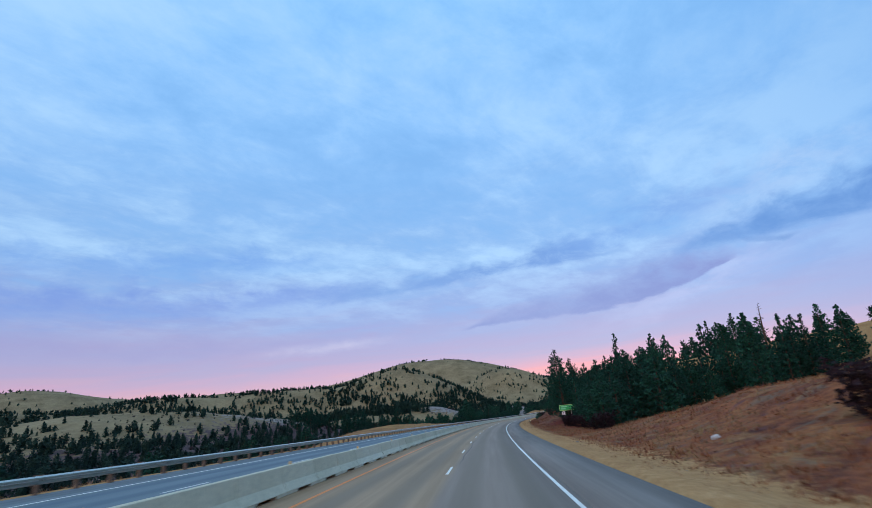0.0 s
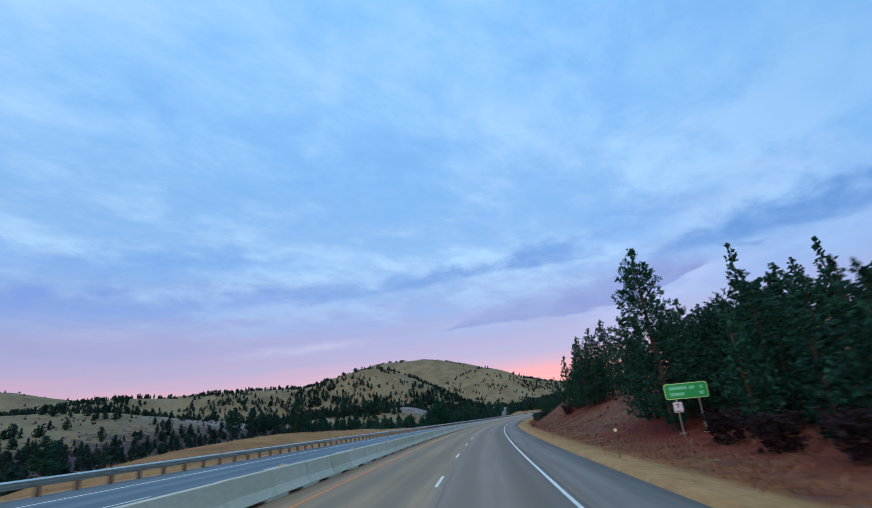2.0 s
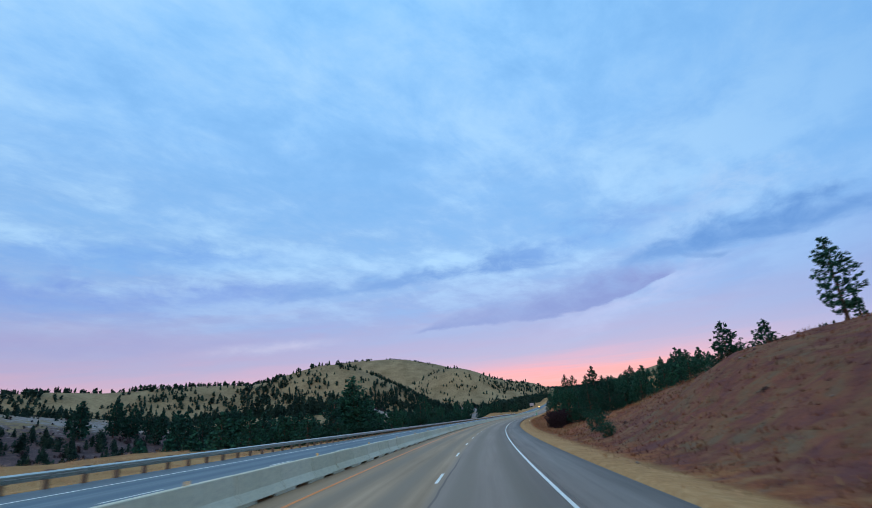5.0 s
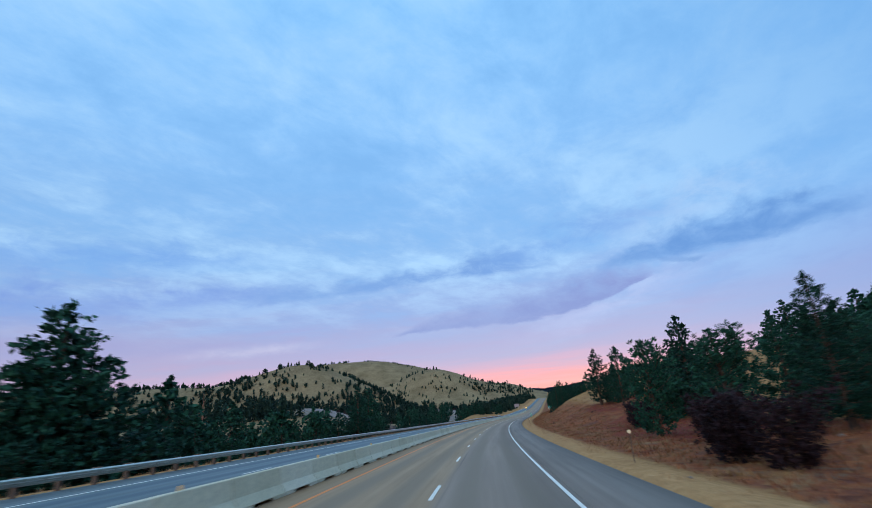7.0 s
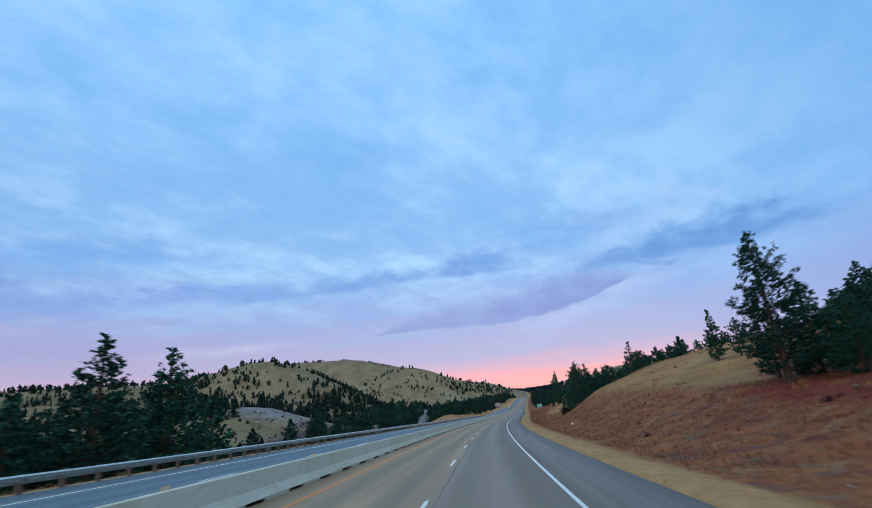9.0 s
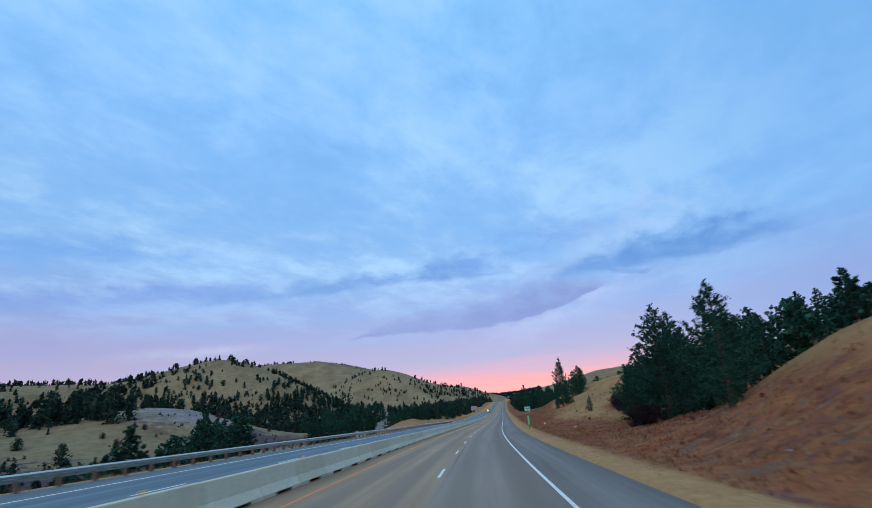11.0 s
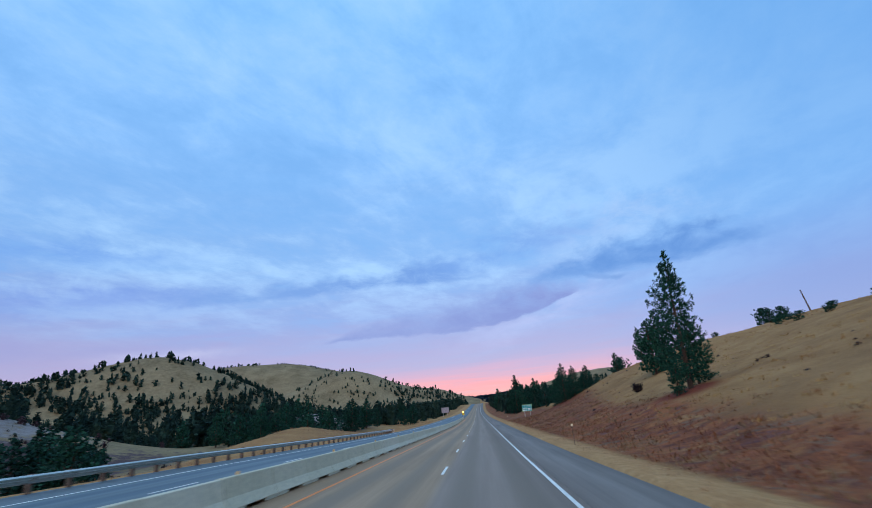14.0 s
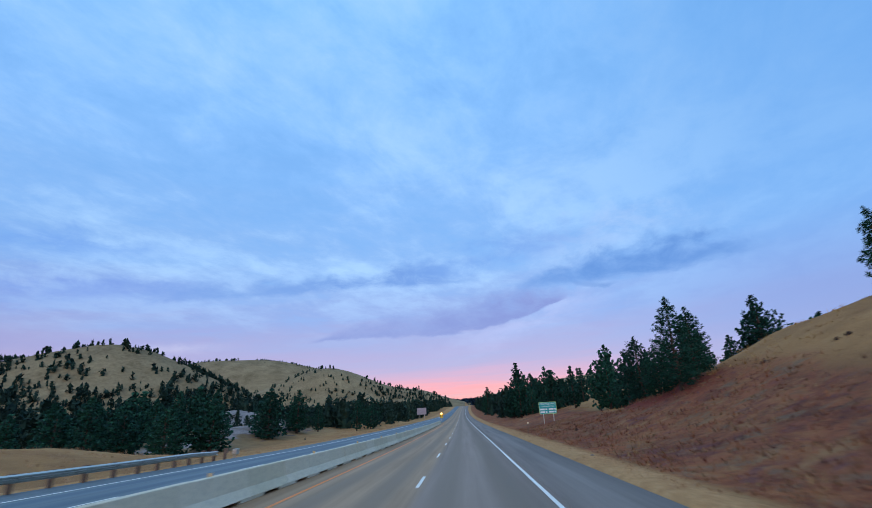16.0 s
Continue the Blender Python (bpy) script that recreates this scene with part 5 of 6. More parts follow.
def joined_woods(name, x, y, z, h, material_, label, wide=1.0, seed=0, leaves=40, category="woods", bushy=False):
    r = np.random.RandomState(seed)
    kinds = [small_conifer(40 + i, leaves, (0.0, 0.1, 0.2, 0.4, 0.65, 0.9)[i] if not bushy else 1.0) for i in range(6)]
    out = []
    pick, turn = r.randint(0, 6, len(x)), r.uniform(0, 6.283, len(x))
    w = h * wide * r.uniform(0.75, 1.3, len(x))
    for k in range(6):
        m = pick == k
        c, s_ = np.cos(turn[m])[:, None, None], np.sin(turn[m])[:, None, None]
        T = kinds[k][None]
        X = (T[..., 0] * c - T[..., 1] * s_) * w[m][:, None, None] + x[m][:, None, None]
        Y = (T[..., 0] * s_ + T[..., 1] * c) * w[m][:, None, None] + y[m][:, None, None]
        Z = T[..., 2] * h[m][:, None, None] + z[m][:, None, None] - 0.2
        out.append(np.stack([X, Y, Z], -1).reshape(-1, 3))
    V = np.concatenate(out)
    me = bpy.data.meshes.new(name)
    n = len(V)
    me.vertices.add(n)
    me.vertices.foreach_set("co", V.astype(np.float32).ravel())
    me.loops.add(n)
    me.loops.foreach_set("vertex_index", np.arange(n, dtype=np.int32))
    me.polygons.add(n // 3)
    me.polygons.foreach_set("loop_start", np.arange(0, n, 3, dtype=np.int32))
    me.update(calc_edges=True)
    return tagged(mesh_part(name, me, material_), label, category, kind="stuff")


def patches(x, y, scale, z=1.0):
    return np.array([noise.noise((a * scale, b * scale, z)) for a, b in zip(x, y)])


def build_far_woods():
    rng = np.random.RandomState(5)

    def thin(s, u):
        k = np.ones_like(s)
        for ms, mu, ls, lu in ((700, -80, 36, 24), (640, -62, 26, 18), (594, -132, 46, 42), (400, -230, 60, 30)):
            k = k * (1 - 0.92 * np.exp(-(((s - ms) / ls) ** 2 + ((u - mu) / lu) ** 2) ** 2))
        # open brush in front of the pale spur
        return k * (1 - 0.96 * ease(s, 470, 500) * ease(s, 650, 618) * ease(-u, 180, 150))

    # scattered over the valley and hills to the left
    N = 42000
    s, u = rng.uniform(-60, 1900, N), -rng.uniform(58, 1150, N)
    x, y = plan(s, u)
    z = land(s, u)
    n1 = patches(x, y, 0.010) + 0.7 * patches(x, y, 0.035, 3.0)
    dist = np.hypot(x - 40, y - 150)
    # trees gather along the ridge line
    gx = np.linspace(-600, 60, 60)
    gy = np.linspace(950, 1600, 110)
    ridge = gy[np.argmax(hills(gx[:, None], gy[None, :]), axis=1)]
    crest = np.exp(-((y - np.interp(x, gx, ridge) - 5) / 26) ** 2) * (x < 60) * (x > -600)
    climb = 26 * ease(-x, 200, 330) * ease(y, 600, 800)
    p = np.interp(z - climb, [-10, 15, 50, 80, 105, 150, 220], [0.62, 0.90, 0.95, 0.70, 0.40, 0.16, 0.05])
    p = p * np.clip(0.55 + 2.4 * n1, 0.02, 1.4) * np.clip(800 / dist, 0.25, 1.0) * thin(s, u)
    p = p * (1 + 0.9 * ease(-u, 330, 260) * ease(s, 470, 400))
    p = np.maximum(p, crest * np.clip(0.62 + 2.4 * patches(x, y, 0.018, 6.0), 0.05, 0.95))
    keep = rng.uniform(size=N) < p
    x, y, dist = x[keep], y[keep], dist[keep]
    z = ground_height(s[keep], u[keep])
    h = rng.uniform(3.0, 9.5, len(x)) * np.clip(dist / 700, 0.75, 1.15)
    away = np.hypot(np.clip(s[keep] - 516, 0, None), u[keep])
    near = away < 340
    joined_woods("hillside_woods", x[~near], y[~near], z[~near], h[~near], MAT_NEEDLE_FAR, "dark scattered junipers and pines over the far slopes", 1.15, 1, 16)
    close = near & (away < 190)
    near = near & ~close
    joined_woods("valley_junipers", x[near], y[near], z[near], h[near], MAT_NEEDLE_FAR, "rounded dark junipers and pines across the valley", 1.15, 9, 80)
    joined_woods("slope_junipers", x[close], y[close], z[close], h[close], MAT_NEEDLE_FAR, "bushy dark junipers on the near slope", 1.1, 19, 360)
    # specks of trees on the far hills
    N = 4200
    s, u = rng.uniform(700, 2900, N), -rng.uniform(1100, 2700, N)
    x, y = plan(s, u)
    keep = rng.uniform(size=N) < np.clip(0.25 + 1.2 * patches(x, y, 0.006, 4.0), 0.03, 0.8)
    joined_woods("far_hill_trees", x[keep], y[keep], ground_height(s[keep], u[keep]), rng.uniform(7.0, 13.0, keep.sum()), MAT_NEEDLE_FAR, "specks of dark trees on the far hills", 1.3, 23, 12)
    gx = np.linspace(-500, 620, 140)
    gy = np.linspace(2250, 3150, 150)
    top = gy[np.argmax(hills(gx[:, None], gy[None, :]), axis=1)]
    x = rng.uniform(-480, 610, 520)
    y = np.interp(x, gx, top) - np.abs(rng.normal(0, 70, 520)) - 4
    keep = patches(x, y, 0.011, 21.0) > 0.0
    x, y = x[keep], y[keep]
    joined_woods("crest_trees", x, y, hills(x, y) - 1.5, rng.uniform(5.0, 10.0, len(x)), MAT_NEEDLE_FAR, "specks of dark trees and rocks along the far crest", 1.3, 41, 12)
    # close forest on the foot of the hill
    N = 15000
    s, u = rng.uniform(560, 1250, N), -rng.uniform(80, 560, N)
    x, y = plan(s, u)
    z = land(s, u)
    n1 = patches(x, y, 0.008, 11.0) + 0.5 * patches(x, y, 0.03, 13.0)
    p = np.clip(1.0 - (z - 44 - 34 * n1 - 22 * ease(-x, 200, 330)) / 22, 0, 1) * np.clip(0.75 + 1.9 * n1, 0.04, 1) * thin(s, u) * 0.31
    keep = rng.uniform(size=N) < p
    s, u, x, y = s[keep], u[keep], x[keep], y[keep]
    z, h = ground_height(s, u), rng.uniform(5.0, 15.0, len(x))
    near = np.hypot(np.clip(s - 516, 0, None), u) < 300
    joined_woods("foothill_forest", x[near], y[near], z[near], h[near], MAT_NEEDLE_FAR, "dense dark conifer forest at the foot of the hill", 1.1, 6, 280)
    joined_woods("slope_forest", x[~near], y[~near], z[~near], h[~near], MAT_NEEDLE_FAR, "dark conifer forest on the lower hillside", 1.15, 16, 52)
    # leafless thickets below the road and round the pale rocks
    N = 3000
    s, u = rng.uniform(-20, 760, N), -rng.uniform(48, 190, N)
    x, y = plan(s, u)
    p = np.clip(0.25 + 1.6 * patches(x, y, 0.03, 9.0), 0.0, 0.8) * np.where(s > 480, 0.25, 0.55)
    keep = rng.uniform(size=N) < p
    joined_woods("valley_thicket", x[keep], y[keep], ground_height(s[keep], u[keep]), rng.uniform(0.9, 2.8, keep.sum()), MAT_BRUSH, "bare purple-brown thickets in the valley", 1.6, 12, 170, "brush", True)
    # low scrub dotted over the valley sides
    N = 16000
    s, u = rng.uniform(-20, 1000, N), -rng.uniform(34, 520, N)
    x, y = plan(s, u)
    p = np.clip(0.35 + 1.3 * patches(x, y, 0.02, 15.0) + 0.6 * patches(x, y, 0.11, 16.0), 0.0, 0.9)
    keep = rng.uniform(size=N) < p * np.where(u < -90, 0.9, 0.6)
    s, u, x, y = s[keep], u[keep], x[keep], y[keep]
    z, h = ground_height(s, u), rng.uniform(0.5, 1.6, len(s))
    near = u > -95
    joined_woods("valley_scrub", x[~near], y[~near], z[~near], h[~near], MAT_SCRUB, "grey-green and mauve scrub dotted over the valley", 1.5, 32, 14, "brush", True)
    joined_woods("near_scrub", x[near], y[near], z[near], 0.8 * h[near], MAT_SCRUB, "low grey-green and mauve scrub below the road", 1.5, 37, 90, "brush", True)
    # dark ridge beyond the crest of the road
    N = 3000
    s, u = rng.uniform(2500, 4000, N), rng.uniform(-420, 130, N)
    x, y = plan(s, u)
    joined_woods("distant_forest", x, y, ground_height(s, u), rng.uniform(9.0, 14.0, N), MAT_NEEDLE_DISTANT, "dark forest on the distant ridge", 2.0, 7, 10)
    # woods to the right of the road, and along it in the distance
    N = 7000
    s, u = rng.uniform(600, 1130, N), rng.uniform(15, 260, N)
    x, y = plan(s, u)
    p = np.clip(0.25 + 1.2 * patches(x, y, 0.012) + 0.5 * (u < 60), 0.0, 1.0) * np.where(s < 690, (u > 60) * 0.06, np.where(u > 34, 0.05, 0.34))
    keep = rng.uniform(size=N) < p
    joined_woods("roadside_woods", x[keep], y[keep], ground_height(s[keep], u[keep]), rng.uniform(6.0, 12.0, keep.sum()), MAT_NEEDLE_FAR, "dark conifer wood beside the far road", 0.9, 2, 90)
    N = 2200
    s, u = rng.uniform(690, 1450, N), -rng.uniform(24, 120, N)
    x, y = plan(s, u)
    keep = rng.uniform(size=N) < 0.5 * thin(s, u)
    joined_woods("valley_woods", x[keep], y[keep], ground_height(s[keep], u[keep]), rng.uniform(6.0, 12.0, keep.sum()), MAT_NEEDLE_FAR, "dark conifer wood below the far road", 0.95, 3, 110)
    # bare hill to the right, few trees
    N = 3000
    s, u = rng.uniform(100, 560, N), rng.uniform(62, 240, N)
    x, y = plan(s, u)
    p = np.clip(0.05 + 0.5 * patches(x, y, 0.02), 0.0, 0.3) * np.where((s > 430), 0.2, 1.0)
    keep = rng.uniform(size=N) < p
    joined_woods("upland_woods", x[keep], y[keep], ground_height(s[keep], u[keep]), rng.uniform(5.0, 10.0, keep.sum()), MAT_NEEDLE_FAR, "scattered pines above the cut bank", 0.9, 4, 150)


MAT_SCRUB = weed_material("grey_green_valley_scrub", [(0.12, (0.030, 0.022, 0.026)), (0.36, (0.070, 0.048, 0.050)), (0.58, (0.045, 0.058, 0.040)), (0.85, (0.115, 0.098, 0.070))], 0.05)
# dark needles with the blue haze of the distance mixed into their colour
MAT_NEEDLE_DISTANT = plain("haze_tinted_forest", (0.016, 0.034, 0.052), 0.9, 0, 0.3, 0.02, 0.1)
MAT_BRUSH = leaf_material("bare_purple_brown_brush", ((0.030, 0.019, 0.022), (0.075, 0.042, 0.044), (0.14, 0.085, 0.075)))
build_far_woods()


# ---------------------------------------------------------------- grass and brush
def blades(name, x, y, z, h, count, spread, material_, label, seed, width=0.03, category="grass"):
    """Tufts of thin upright blades, joined."""
    r = np.random.RandomState(seed)
    n = len(x) * count
    X, Y, Z, H = (np.repeat(v, count) for v in (x, y, z, h))
    a = r.uniform(0, 6.283, n)
    lean = r.uniform(0.2, 1.3, n)
    ln = H * r.uniform(0.5, 1.2, n)
    bx, by = X + r.normal(0, 1, n) * spread * H, Y + r.normal(0, 1, n) * spread * H
    w = width * r.uniform(0.6, 1.5, n) * (0.4 + H)
    e = np.stack([-np.sin(a) * w, np.cos(a) * w, np.zeros(n)], 1)
    root = np.stack([bx, by, Z - 0.05], 1)
    tip = root + np.stack([np.cos(a) * lean * ln, np.sin(a) * lean * ln, ln], 1)
    V = np.stack([root - e, root + e, tip], 1).reshape(-1, 3)
    me = bpy.data.meshes.new(name)
    k = len(V)
    me.vertices.add(k)
    me.vertices.foreach_set("co", V.astype(np.float32).ravel())
    me.loops.add(k)
    me.loops.foreach_set("vertex_index", np.arange(k, dtype=np.int32))
    me.polygons.add(k // 3)
    me.polygons.foreach_set("loop_start", np.arange(0, k, 3, dtype=np.int32))
    me.update(calc_edges=True)
    return tagged(mesh_part(name, me, material_), label, category, kind="stuff")


MAT_STRAW = leaf_material("dry_straw_grass", ((0.26, 0.125, 0.060), (0.42, 0.22, 0.105), (0.56, 0.33, 0.17)))
MAT_RUST = weed_material("rust_brown_weeds", [(0.10, (0.085, 0.034, 0.030)), (0.32, (0.19, 0.067, 0.038)), (0.50, (0.33, 0.113, 0.043)), (0.64, (0.22, 0.130, 0.074)), (0.85, (0.41, 0.22, 0.092))])
MAT_BUSH = weed_material("dry_mixed_weeds", [(0.10, (0.138, 0.057, 0.051)), (0.28, (0.230, 0.086, 0.059)), (0.42, (0.350, 0.116, 0.045)), (0.54, (0.221, 0.142, 0.080)), (0.66, (0.304, 0.172, 0.072)), (0.80, (0.396, 0.202, 0.074)), (0.95, (0.248, 0.090, 0.052))], 0.24, 0.08)
# mauve plants, coloured darker to take in the shade beneath the trees
MAT_MAUVE = weed_material("shade_toned_mauve_weeds", [(0.10, (0.095, 0.042, 0.046)), (0.35, (0.150, 0.066, 0.060)), (0.55, (0.210, 0.078, 0.048)), (0.75, (0.170, 0.115, 0.080)), (0.92, (0.260, 0.140, 0.075))], 0.24, 0.08)
MAT_GOLD = weed_material("golden_bunch_grass", [(0.15, (0.24, 0.115, 0.050)), (0.45, (0.44, 0.22, 0.070)), (0.75, (0.58, 0.33, 0.11))], 0.3)


def build_grass():
    rng = np.random.RandomState(21)

    def lay(n, s0, s1, u0, u1, power=1.0):
        s = rng.uniform(s0, s1, n)
        u = u0 + (u1 - u0) * rng.uniform(0, 1, n) ** power
        x, y = plan(s, u)
        return s, u, x, y, ground_height(s, u)

    s, u, x, y, z = lay(7000, 2, 640, 7.0, 9.6, 0.9)
    keep = patches(x, y, 0.35, 2.0) > -0.2
    blades("verge_grass", x[keep], y[keep], z[keep], rng.uniform(0.05, 0.16, keep.sum()), 8, 0.9, MAT_STRAW, "dry straw-coloured grass on the road verge", 31)
    s, u, x, y, z = lay(23000, 2, 600, 9.3, 31, 1.25)
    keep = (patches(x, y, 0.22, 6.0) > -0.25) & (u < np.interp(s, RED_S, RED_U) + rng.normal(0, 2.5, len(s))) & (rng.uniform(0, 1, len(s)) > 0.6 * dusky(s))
    blades("bank_brush", x[keep], y[keep], z[keep], rng.uniform(0.07, 0.24, keep.sum()), 10, 1.2, MAT_RUST, "rust brown and mauve weeds on the cut bank", 32, 0.05)
    s, u, x, y, z = lay(19000, 2, 640, 12, 58)
    keep = (patches(x, y, 0.12, 8.0) > -0.1) & (u > np.interp(s, RED_S, RED_U) - 1)
    blades("bank_grass", x[keep], y[keep], z[keep], rng.uniform(0.10, 0.30, keep.sum()), 8, 0.9, MAT_GOLD, "dry golden grass tufts on the slope", 33, 0.045)
    s, u, x, y, z = lay(17000, 2, 600, 9.8, 29, 1.15)
    keep = u < np.interp(s, RED_S, RED_U) + rng.normal(0, 2.5, len(s))
    s, u, x, y, z = s[keep], u[keep], x[keep], y[keep], z[keep]
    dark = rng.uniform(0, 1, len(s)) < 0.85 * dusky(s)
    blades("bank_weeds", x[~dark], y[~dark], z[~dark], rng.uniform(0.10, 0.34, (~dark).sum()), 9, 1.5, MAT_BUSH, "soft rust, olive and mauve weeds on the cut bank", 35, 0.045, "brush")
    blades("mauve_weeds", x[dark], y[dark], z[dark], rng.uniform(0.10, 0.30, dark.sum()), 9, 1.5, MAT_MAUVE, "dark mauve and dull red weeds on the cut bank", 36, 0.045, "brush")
    s, u, x, y, z = lay(150, 120, 600, 12, 34)
    joined_woods("dark_bushes", x, y, z, rng.uniform(0.25, 0.5, 150), MAT_BRUSH, "small dark leafless bushes on the bank", 1.6, 22, 70, "brush", True)
    s, u, x, y, z = lay(15000, 2, 720, -38, -15.9, 1.0)
    keep = patches(x, y, 0.2, 4.0) > -0.2
    blades("left_verge_grass", x[keep], y[keep], z[keep], rng.uniform(0.08, 0.30, keep.sum()), 8, 0.8, MAT_STRAW, "dry golden grass behind the guardrail", 34)


build_grass()


# ---------------------------------------------------------------- signs and markers
MAT_GREEN = plain("green_sign_sheeting", (0.018, 0.38, 0.085), 0.35, 0, 0.08, 3.0, 0.5)
MAT_POSTGREEN = plain("bright_green_sheeting", (0.02, 0.42, 0.16), 0.35, 0, 0.08, 3.0, 0.5)
MAT_PALEGREEN = plain("pale_green_legend", (0.22, 0.66, 0.36), 0.4, 0, 0.08, 6.0, 0.5)
MAT_LIME = plain("lime_reflective_border", (0.62, 0.86, 0.28), 0.4, 0, 0.06, 6.0, 0.5)
MAT_SIGNWHITE = plain("white_sign_legend", (0.78, 0.80, 0.76), 0.4, 0, 0.05, 6.0, 0.5)
MAT_PLAQUE = plain("white_plaque_sheeting", (0.80, 0.70, 0.68), 0.4, 0, 0.10, 6.0, 0.5)
MAT_TAIL = plain("red_sign_ink", (0.42, 0.03, 0.05), 0.5, 0, 0.1, 6.0)
MAT_DARK = plain("black_sign_ink", (0.03, 0.028, 0.03), 0.6, 0, 0.1, 6.0)
MAT_BLUE = plain("blue_sign_sheeting", (0.012, 0.34, 0.31), 0.35, 0, 0.08, 3.0, 0.5)
MAT_BACK = plain("bare_aluminium_sign_back", (0.42, 0.43, 0.44), 0.5, 0.5, 0.12, 3.0)
MAT_YELLOW = plain("yellow_sign_sheeting", (0.82, 0.50, 0.03), 0.35, 0, 0.08, 4.0, 0.5)
MAT_GLINT = plain("pale_amber_reflector", (0.93, 0.72, 0.42), 0.3, 0, 0.06, 20.0, 0.5)
MAT_PALEBLUE = plain("weathered_sign_sheeting", (0.36, 0.29, 0.30), 0.45, 0, 0.15, 2.0, 0.4)


def plate(bm, w, h, y, z, r=0.12, thick=0.012, x=0.0):
    """A flat sign panel with rounded corners, facing -y."""
    pts = []
    for cx, cz, a0 in ((w / 2 - r, h / 2 - r, 0), (-w / 2 + r, h / 2 - r, 90), (-w / 2 + r, -h / 2 + r, 180), (w / 2 - r, -h / 2 + r, 270)):
        for k in range(5):
            a = radians(a0 + 22.5 * k)
            pts.append((x + cx + r * math.cos(a), z + cz + r * math.sin(a)))
    front = [bm.verts.new((px, y, pz)) for px, pz in pts]
    back = [bm.verts.new((px, y + thick, pz)) for px, pz in pts]
    bm.faces.new(front)
    bm.faces.new(list(reversed(back)))
    for i in range(len(pts)):
        j = (i + 1) % len(pts)
        bm.faces.new((front[j], front[i], back[i], back[j]))
    bmesh.ops.recalc_face_normals(bm, faces=bm.faces)


def panel(name, w, h, y, z, mat, parent, r=0.12, thick=0.012, x=0.0, label=""):
    bm = bmesh.new()
    plate(bm, w, h, y, z, r, thick, x)
    return part(name, bm, mat, parent, label)


def bar(name, x0, x1, z0, z1, y, mat, parent):
    bm = bmesh.new()
    box(bm, x0, x1, y, y + 0.004, z0, z1)
    return part(name, bm, mat, parent)


def post(name, x, z0, z1, parent, mat, half=0.045, y=0.05):
    bm = bmesh.new()
    box(bm, x - half, x + half, y, y + half * 1.6, z0, z1, 0.006)
    return part(name, bm, mat, parent)


def lettering(text, size, x, z, y, mat, parent):
    cu = bpy.data.curves.new("legend", "FONT")
    cu.body, cu.size, cu.align_x, cu.align_y, cu.extrude = text, size, "CENTER", "CENTER", 0.002
    tmp = new("legend", cu)
    dg = bpy.context.evaluated_depsgraph_get()
    me = bpy.data.meshes.new_from_object(tmp.evaluated_get(dg))
    bpy.data.objects.remove(tmp)
    ob = mesh_part("legend", me, mat, parent)
    ob.matrix_basis = pose(x, y, z, 90, 0, 0)
    return ob


def guide_sign():
    t = tagged(new("guide_sign"), "green road guide sign with white plaque on two steel posts", "road sign")
    w, h, zc = 2.75, 1.02, 2.79
    panel("border", w, h, 0.0, zc, MAT_LIME, t, 0.16, label="lime reflective border")
    panel("face", w - 0.10, h - 0.10, -0.006, zc, MAT_GREEN, t, 0.13, 0.008)
    for x0, x1, z in ((-1.05, 0.10, 0.19), (0.22, 0.58, 0.19), (0.90, 1.08, 0.19), (-1.05, -0.15, -0.19), (0.80, 1.08, -0.19)):
        bar("legend_bar", x0, x1, zc + z - 0.10, zc + z + 0.10, -0.012, MAT_PALEGREEN, t)
    for x in (-0.72, 0.72):
        p = post("post", x, -0.8, zc + 0.5, t, MAT_STEEL, 0.05)
        bm = bmesh.new()
        box(bm, x - 0.16, x + 0.16, -0.02, 0.22, 0.10, 0.17, 0.02)
        part("base_plate", bm, MAT_PALEBLUE, p)
    plaque = panel("plaque", 0.58, 0.66, -0.004, 1.78, MAT_PLAQUE, t, 0.05, 0.008, -0.72, "white plaque")
    bar("symbol_bar", -0.75, -0.69, 1.70, 2.0, -0.010, MAT_DARK, plaque)
    bar("symbol_bar", -0.82, -0.62, 1.94, 2.0, -0.010, MAT_DARK, plaque)
    bar("symbol_bar", -0.92, -0.52, 1.50, 1.56, -0.010, MAT_TAIL, plaque)
    t.matrix_world = at(100.2, 15.4, -6, 0.0)


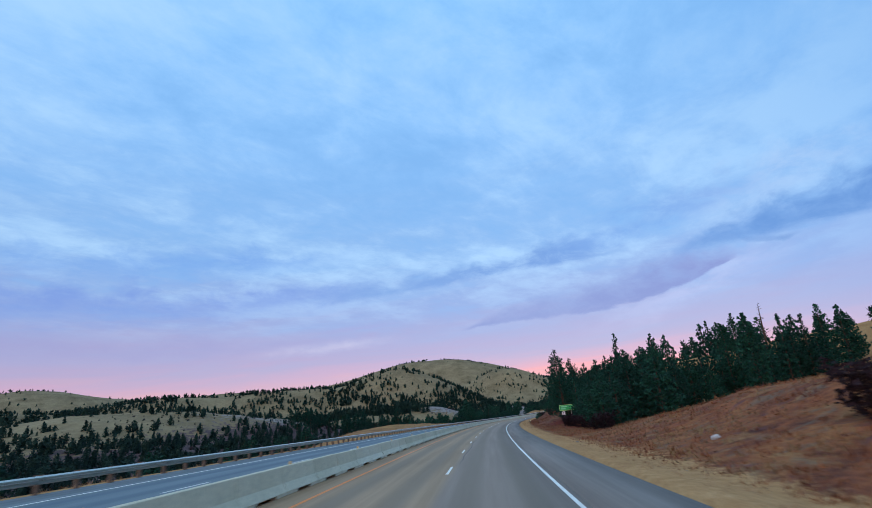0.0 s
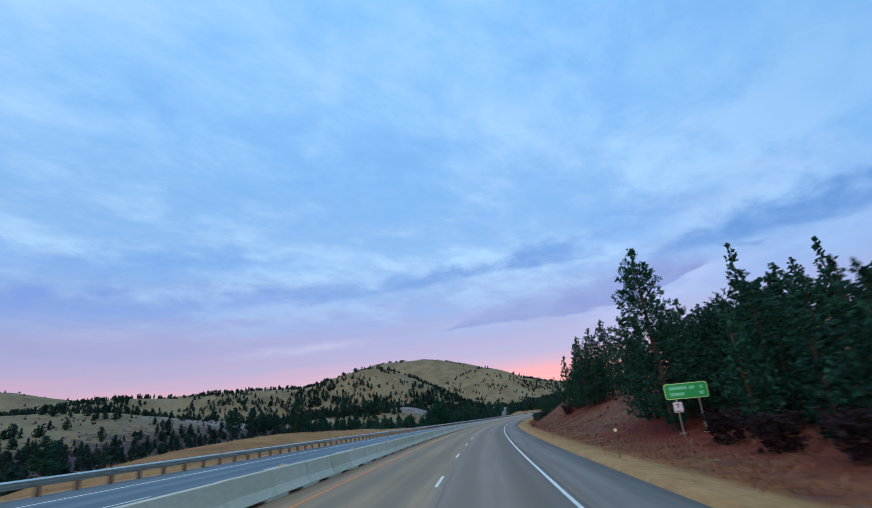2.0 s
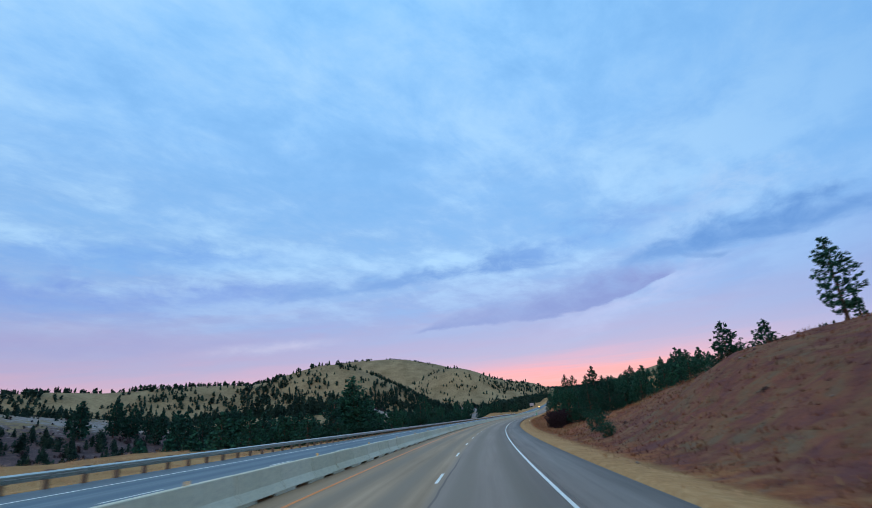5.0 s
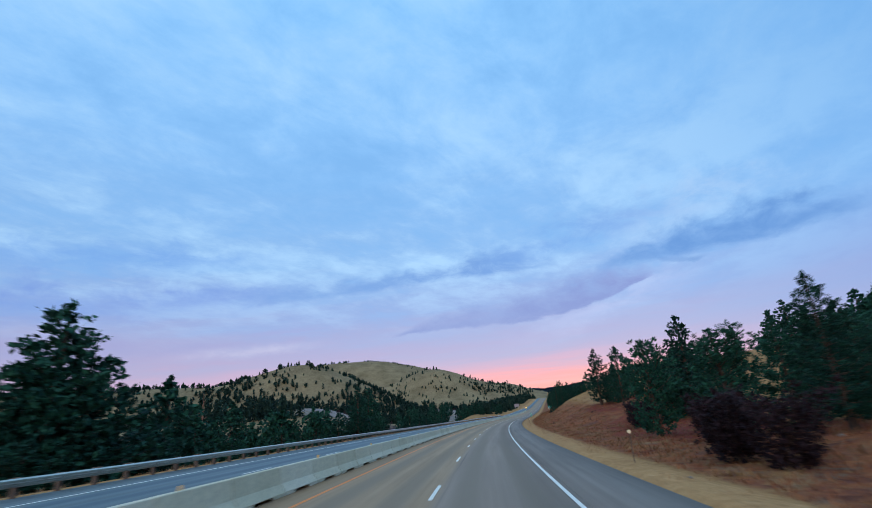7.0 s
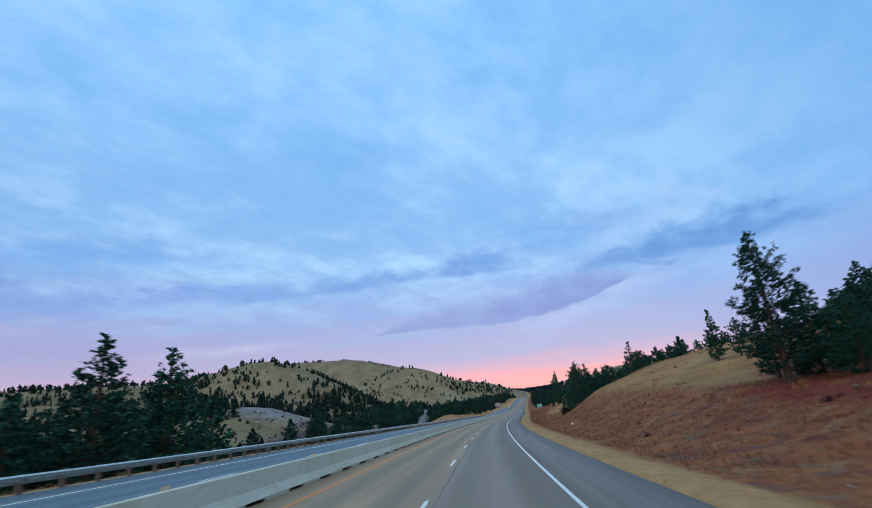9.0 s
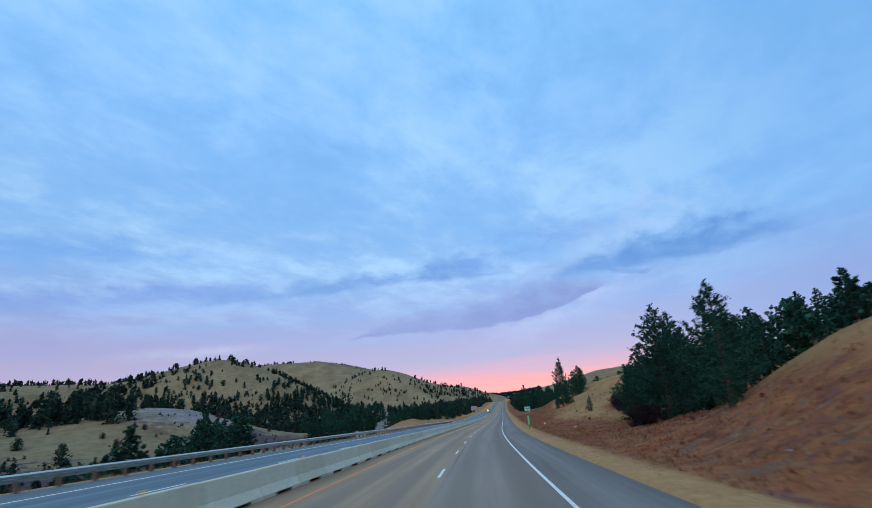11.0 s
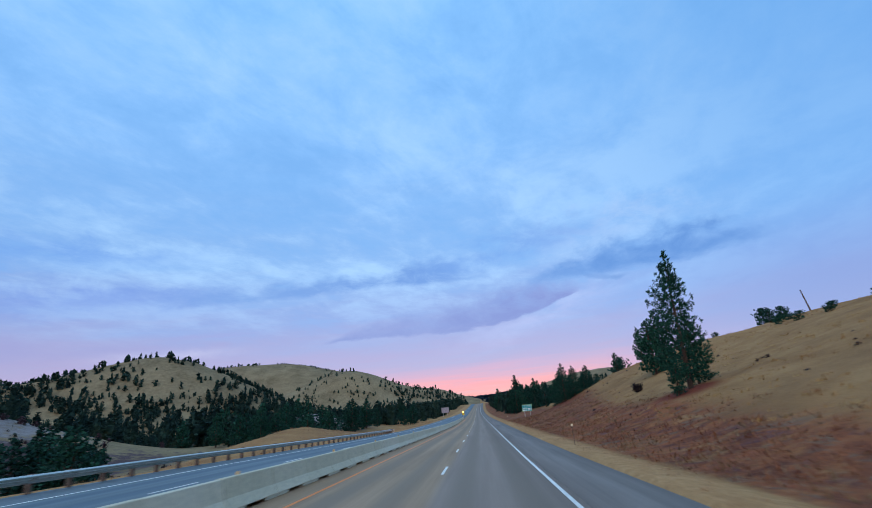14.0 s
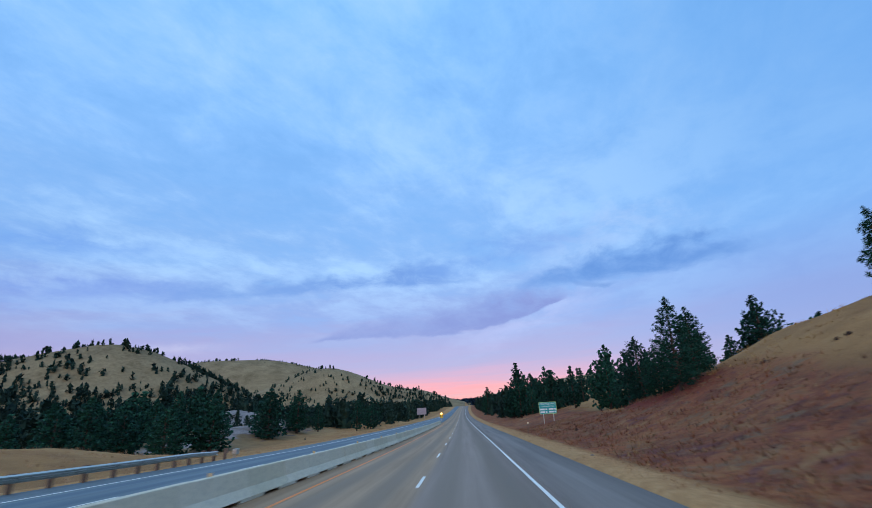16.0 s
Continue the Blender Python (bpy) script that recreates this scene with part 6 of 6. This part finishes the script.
def weather_sign():
    t = tagged(new("information_sign"), "teal blue weather information sign with pale border on two posts", "road sign")
    w, h, zc = 2.8, 1.85, 2.75
    panel("border", w, h, 0.0, zc, MAT_LIME, t, 0.16, label="pale reflective border")
    panel("face", w - 0.11, h - 0.11, -0.006, zc, MAT_BLUE, t, 0.13, 0.008)
    lettering("WEATHER INFO", 0.36, 0, zc + 0.62, -0.010, MAT_SIGNWHITE, t)
    lettering("TUNE RADIO TO", 0.26, 0, zc + 0.22, -0.010, MAT_SIGNWHITE, t)
    for row in (-0.20, -0.62):
        for x0, x1 in ((-1.25, -0.50), (-0.38, -0.14), (0.14, 0.89), (1.01, 1.25)):
            bar("legend_bar", x0, x1, zc + row - 0.12, zc + row + 0.12, -0.011, MAT_SIGNWHITE, t)
    for x in (-0.8, 0.8):
        post("post", x, -0.8, zc + 0.9, t, MAT_STEEL, 0.055)
    t.matrix_world = at(600.5, 15.4, -4, float(rise(600.5)) + 2.57 - zc - float(ground_height(600.5, 15.4)))


def mile_marker():
    t = tagged(new("mile_marker"), "narrow green milepost with white legend on a thin post", "road sign")
    panel("face", 0.30, 1.36, 0.0, 1.27, MAT_POSTGREEN, t, 0.03)
    for i, hh in enumerate((0.16, 0.16, 0.22, 0.22)):
        bar("legend_bar", -0.06, 0.06, 1.74 - 0.31 * i - hh / 2, 1.74 - 0.31 * i + hh / 2, -0.005, MAT_PALEGREEN, t)
    post("post", 0.0, -0.5, 1.85, t, MAT_POST, 0.035, 0.014)
    t.matrix_world = at(438.3, 8.0, 0, 0.0)


def delineator():
    t = tagged(new("delineator"), "thin brown roadside delineator with a round reflector", "delineator", "roadside delineators")
    bm = bmesh.new()
    box(bm, -0.012, 0.012, 0.0, 0.008, -0.4, 1.32)
    box(bm, -0.016, -0.011, 0.0, 0.018, -0.4, 1.32)
    box(bm, 0.011, 0.016, 0.0, 0.018, -0.4, 1.32)
    part("stake", bm, MAT_POST, t)
    bm = bmesh.new()
    bmesh.ops.create_cone(bm, cap_ends=True, segments=14, radius1=0.08, radius2=0.08, depth=0.02, matrix=pose(0, -0.012, 1.22, 90, 0, 0))
    part("reflector", bm, MAT_GLINT, t, "warm amber reflector disc")
    first = t
    first.matrix_world = at(90.0, 7.9)
    for i in range(2, 8):
        copy_thing(first, at(10.6 + 79.4 * i, 7.7))


def board_sign():
    t = tagged(new("sign_back"), "large pale sign board seen from behind on two posts", "road sign")
    panel("board", 4.8, 3.3, 0.0, 3.9, MAT_PALEBLUE, t, 0.1, 0.03)
    for z in (2.9, 3.9, 4.9):
        bm = bmesh.new()
        box(bm, -2.3, 2.3, -0.06, 0.0, z - 0.05, z + 0.05, 0.01)
        part("stringer", bm, MAT_BACK, t)
    for x in (-1.4, 1.4):
        post("post", x, -1.5, 5.4, t, MAT_STEEL, 0.09, 0.04)
    t.matrix_world = at(782.0, -19.2, 0, 0.0)


def end_marker():
    t = tagged(new("hazard_marker"), "square amber hazard sign with warning light at the barrier's end", "road sign")
    panel("face", 1.05, 1.05, 0.0, 1.95, MAT_YELLOW, t, 0.08)
    for x in (-0.24, 0.24):
        bar("chevron_bar", x - 0.07, x + 0.07, 1.6, 2.3, -0.006, MAT_DARK, t)
    post("post", 0.0, -0.2, 2.4, t, MAT_STEEL, 0.04, 0.014)
    m, n, b = material("amber_warning_light", 0.3)
    b.inputs["Base Color"].default_value = (0.9, 0.4, 0.05, 1)
    b.inputs["Emission Color"].default_value = (1.0, 0.45, 0.10, 1)
    b.inputs["Emission Strength"].default_value = 8.0
    bm = bmesh.new()
    bmesh.ops.create_cone(bm, cap_ends=True, segments=16, radius1=0.30, radius2=0.27, depth=0.14, matrix=pose(0, -0.05, 2.72, 90, 0, 0))
    part("lamp", bm, m, t, "lit amber lamp")
    t.matrix_world = at(684.0, -5.2, 0, 0.0, True)


def leaning_pole(s, u, h, lean):
    t = tagged(new("utility_pole"), "dark leaning timber pole on the grassy ridge", "pole", "ridge poles")
    bm = bmesh.new()
    tube(bm, (0, 0, -0.8), (0, 0, h), 0.17, 0.11, 8)
    part("shaft", bm, MAT_POST, t)
    t.matrix_world = at(s, u) @ pose(0, 0, 0, 0, lean, 0)


def dead_snag(s, u, h, bark=None, label="bare grey dead pine with crooked limbs"):
    rng = random.Random(int(s))
    verts, faces, axis = trunk_mesh(rng, h, 0.28, lean=0.06)
    thing = tagged(new("dead_snag"), label, "tree", "roadside conifers")
    mesh_part("trunk", raw("trunk", verts, faces, True), bark or MAT_BARK, thing)
    bm = bmesh.new()
    for i in range(16):
        z0 = h * rng.uniform(0.45, 0.97)
        a = rng.uniform(0, 6.283)
        ln = rng.uniform(0.6, 2.0) * (1.25 - z0 / h)
        c = [float(np.interp(z0, axis[:, 2], axis[:, k])) for k in (0, 1)]
        m = (c[0] + math.cos(a) * ln * 0.6, c[1] + math.sin(a) * ln * 0.6, z0 + ln * 0.15)
        e = (c[0] + math.cos(a + 0.5) * ln, c[1] + math.sin(a + 0.5) * ln, z0 + ln * rng.uniform(0.3, 0.8))
        tube(bm, (c[0], c[1], z0), m, 0.06, 0.04, 5)
        tube(bm, m, e, 0.04, 0.012, 5)
    part("limbs", bm, bark or MAT_BARK, thing)
    thing.matrix_world = at(s, u)


guide_sign()
weather_sign()
mile_marker()
delineator()
board_sign()
end_marker()
leaning_pole(553.0, 69.0, 5.4, -9)
leaning_pole(516.0, 64.0, 5.4, -10)
dead_snag(110, 58, 12.5)
dead_snag(176, 57, 7.0)
dead_snag(308.3, -48.0, 16.0, plain("bare_red_wood", (0.34, 0.15, 0.085), 0.85, 0, 0.25, 3.0), "weathered red-brown dead trunk below the guardrail")


# ---------------------------------------------------------------- stones on the verge
def build_stones():
    rng = random.Random(44)
    bm = bmesh.new()
    bmesh.ops.create_icosphere(bm, subdivisions=2, radius=1.0)
    for v in bm.verts:
        v.co *= 1 + 0.25 * noise.noise(v.co * 1.7)
        v.co.z *= 0.6
    me = bpy.data.meshes.new("stone")
    bm.to_mesh(me)
    bm.free()
    me.materials.append(plain("pale_bank_stone", (0.24, 0.185, 0.145), 0.9, 0, 0.3, 2.0))
    pale = me.copy()
    pale.materials.clear()
    pale.materials.append(plain("bleached_stone", (0.56, 0.50, 0.45), 0.9, 0, 0.15, 3.0))
    for s, u, r in ((27.4, 13.0, 0.26), (427.1, 13.5, 0.24)):
        ob = tagged(new("stone", pale), "bleached white boulder lying on the bank", "stone", "bank stones")
        ob.matrix_world = at(s, u, 20, r * 0.2) @ Matrix.Diagonal((r, r * 0.7, r, 1))
    for i in range(46):
        s, u = rng.uniform(5, 560), rng.uniform(7.4, 22)
        r = rng.uniform(0.05, 0.15)
        ob = tagged(new("stone", me), "rough pale stone lying on the bank", "stone", "bank stones")
        ob.matrix_world = at(s, u, rng.uniform(0, 360), r * 0.15) @ Matrix.Diagonal((r, r * rng.uniform(0.6, 1.0), r, 1))


build_stones()
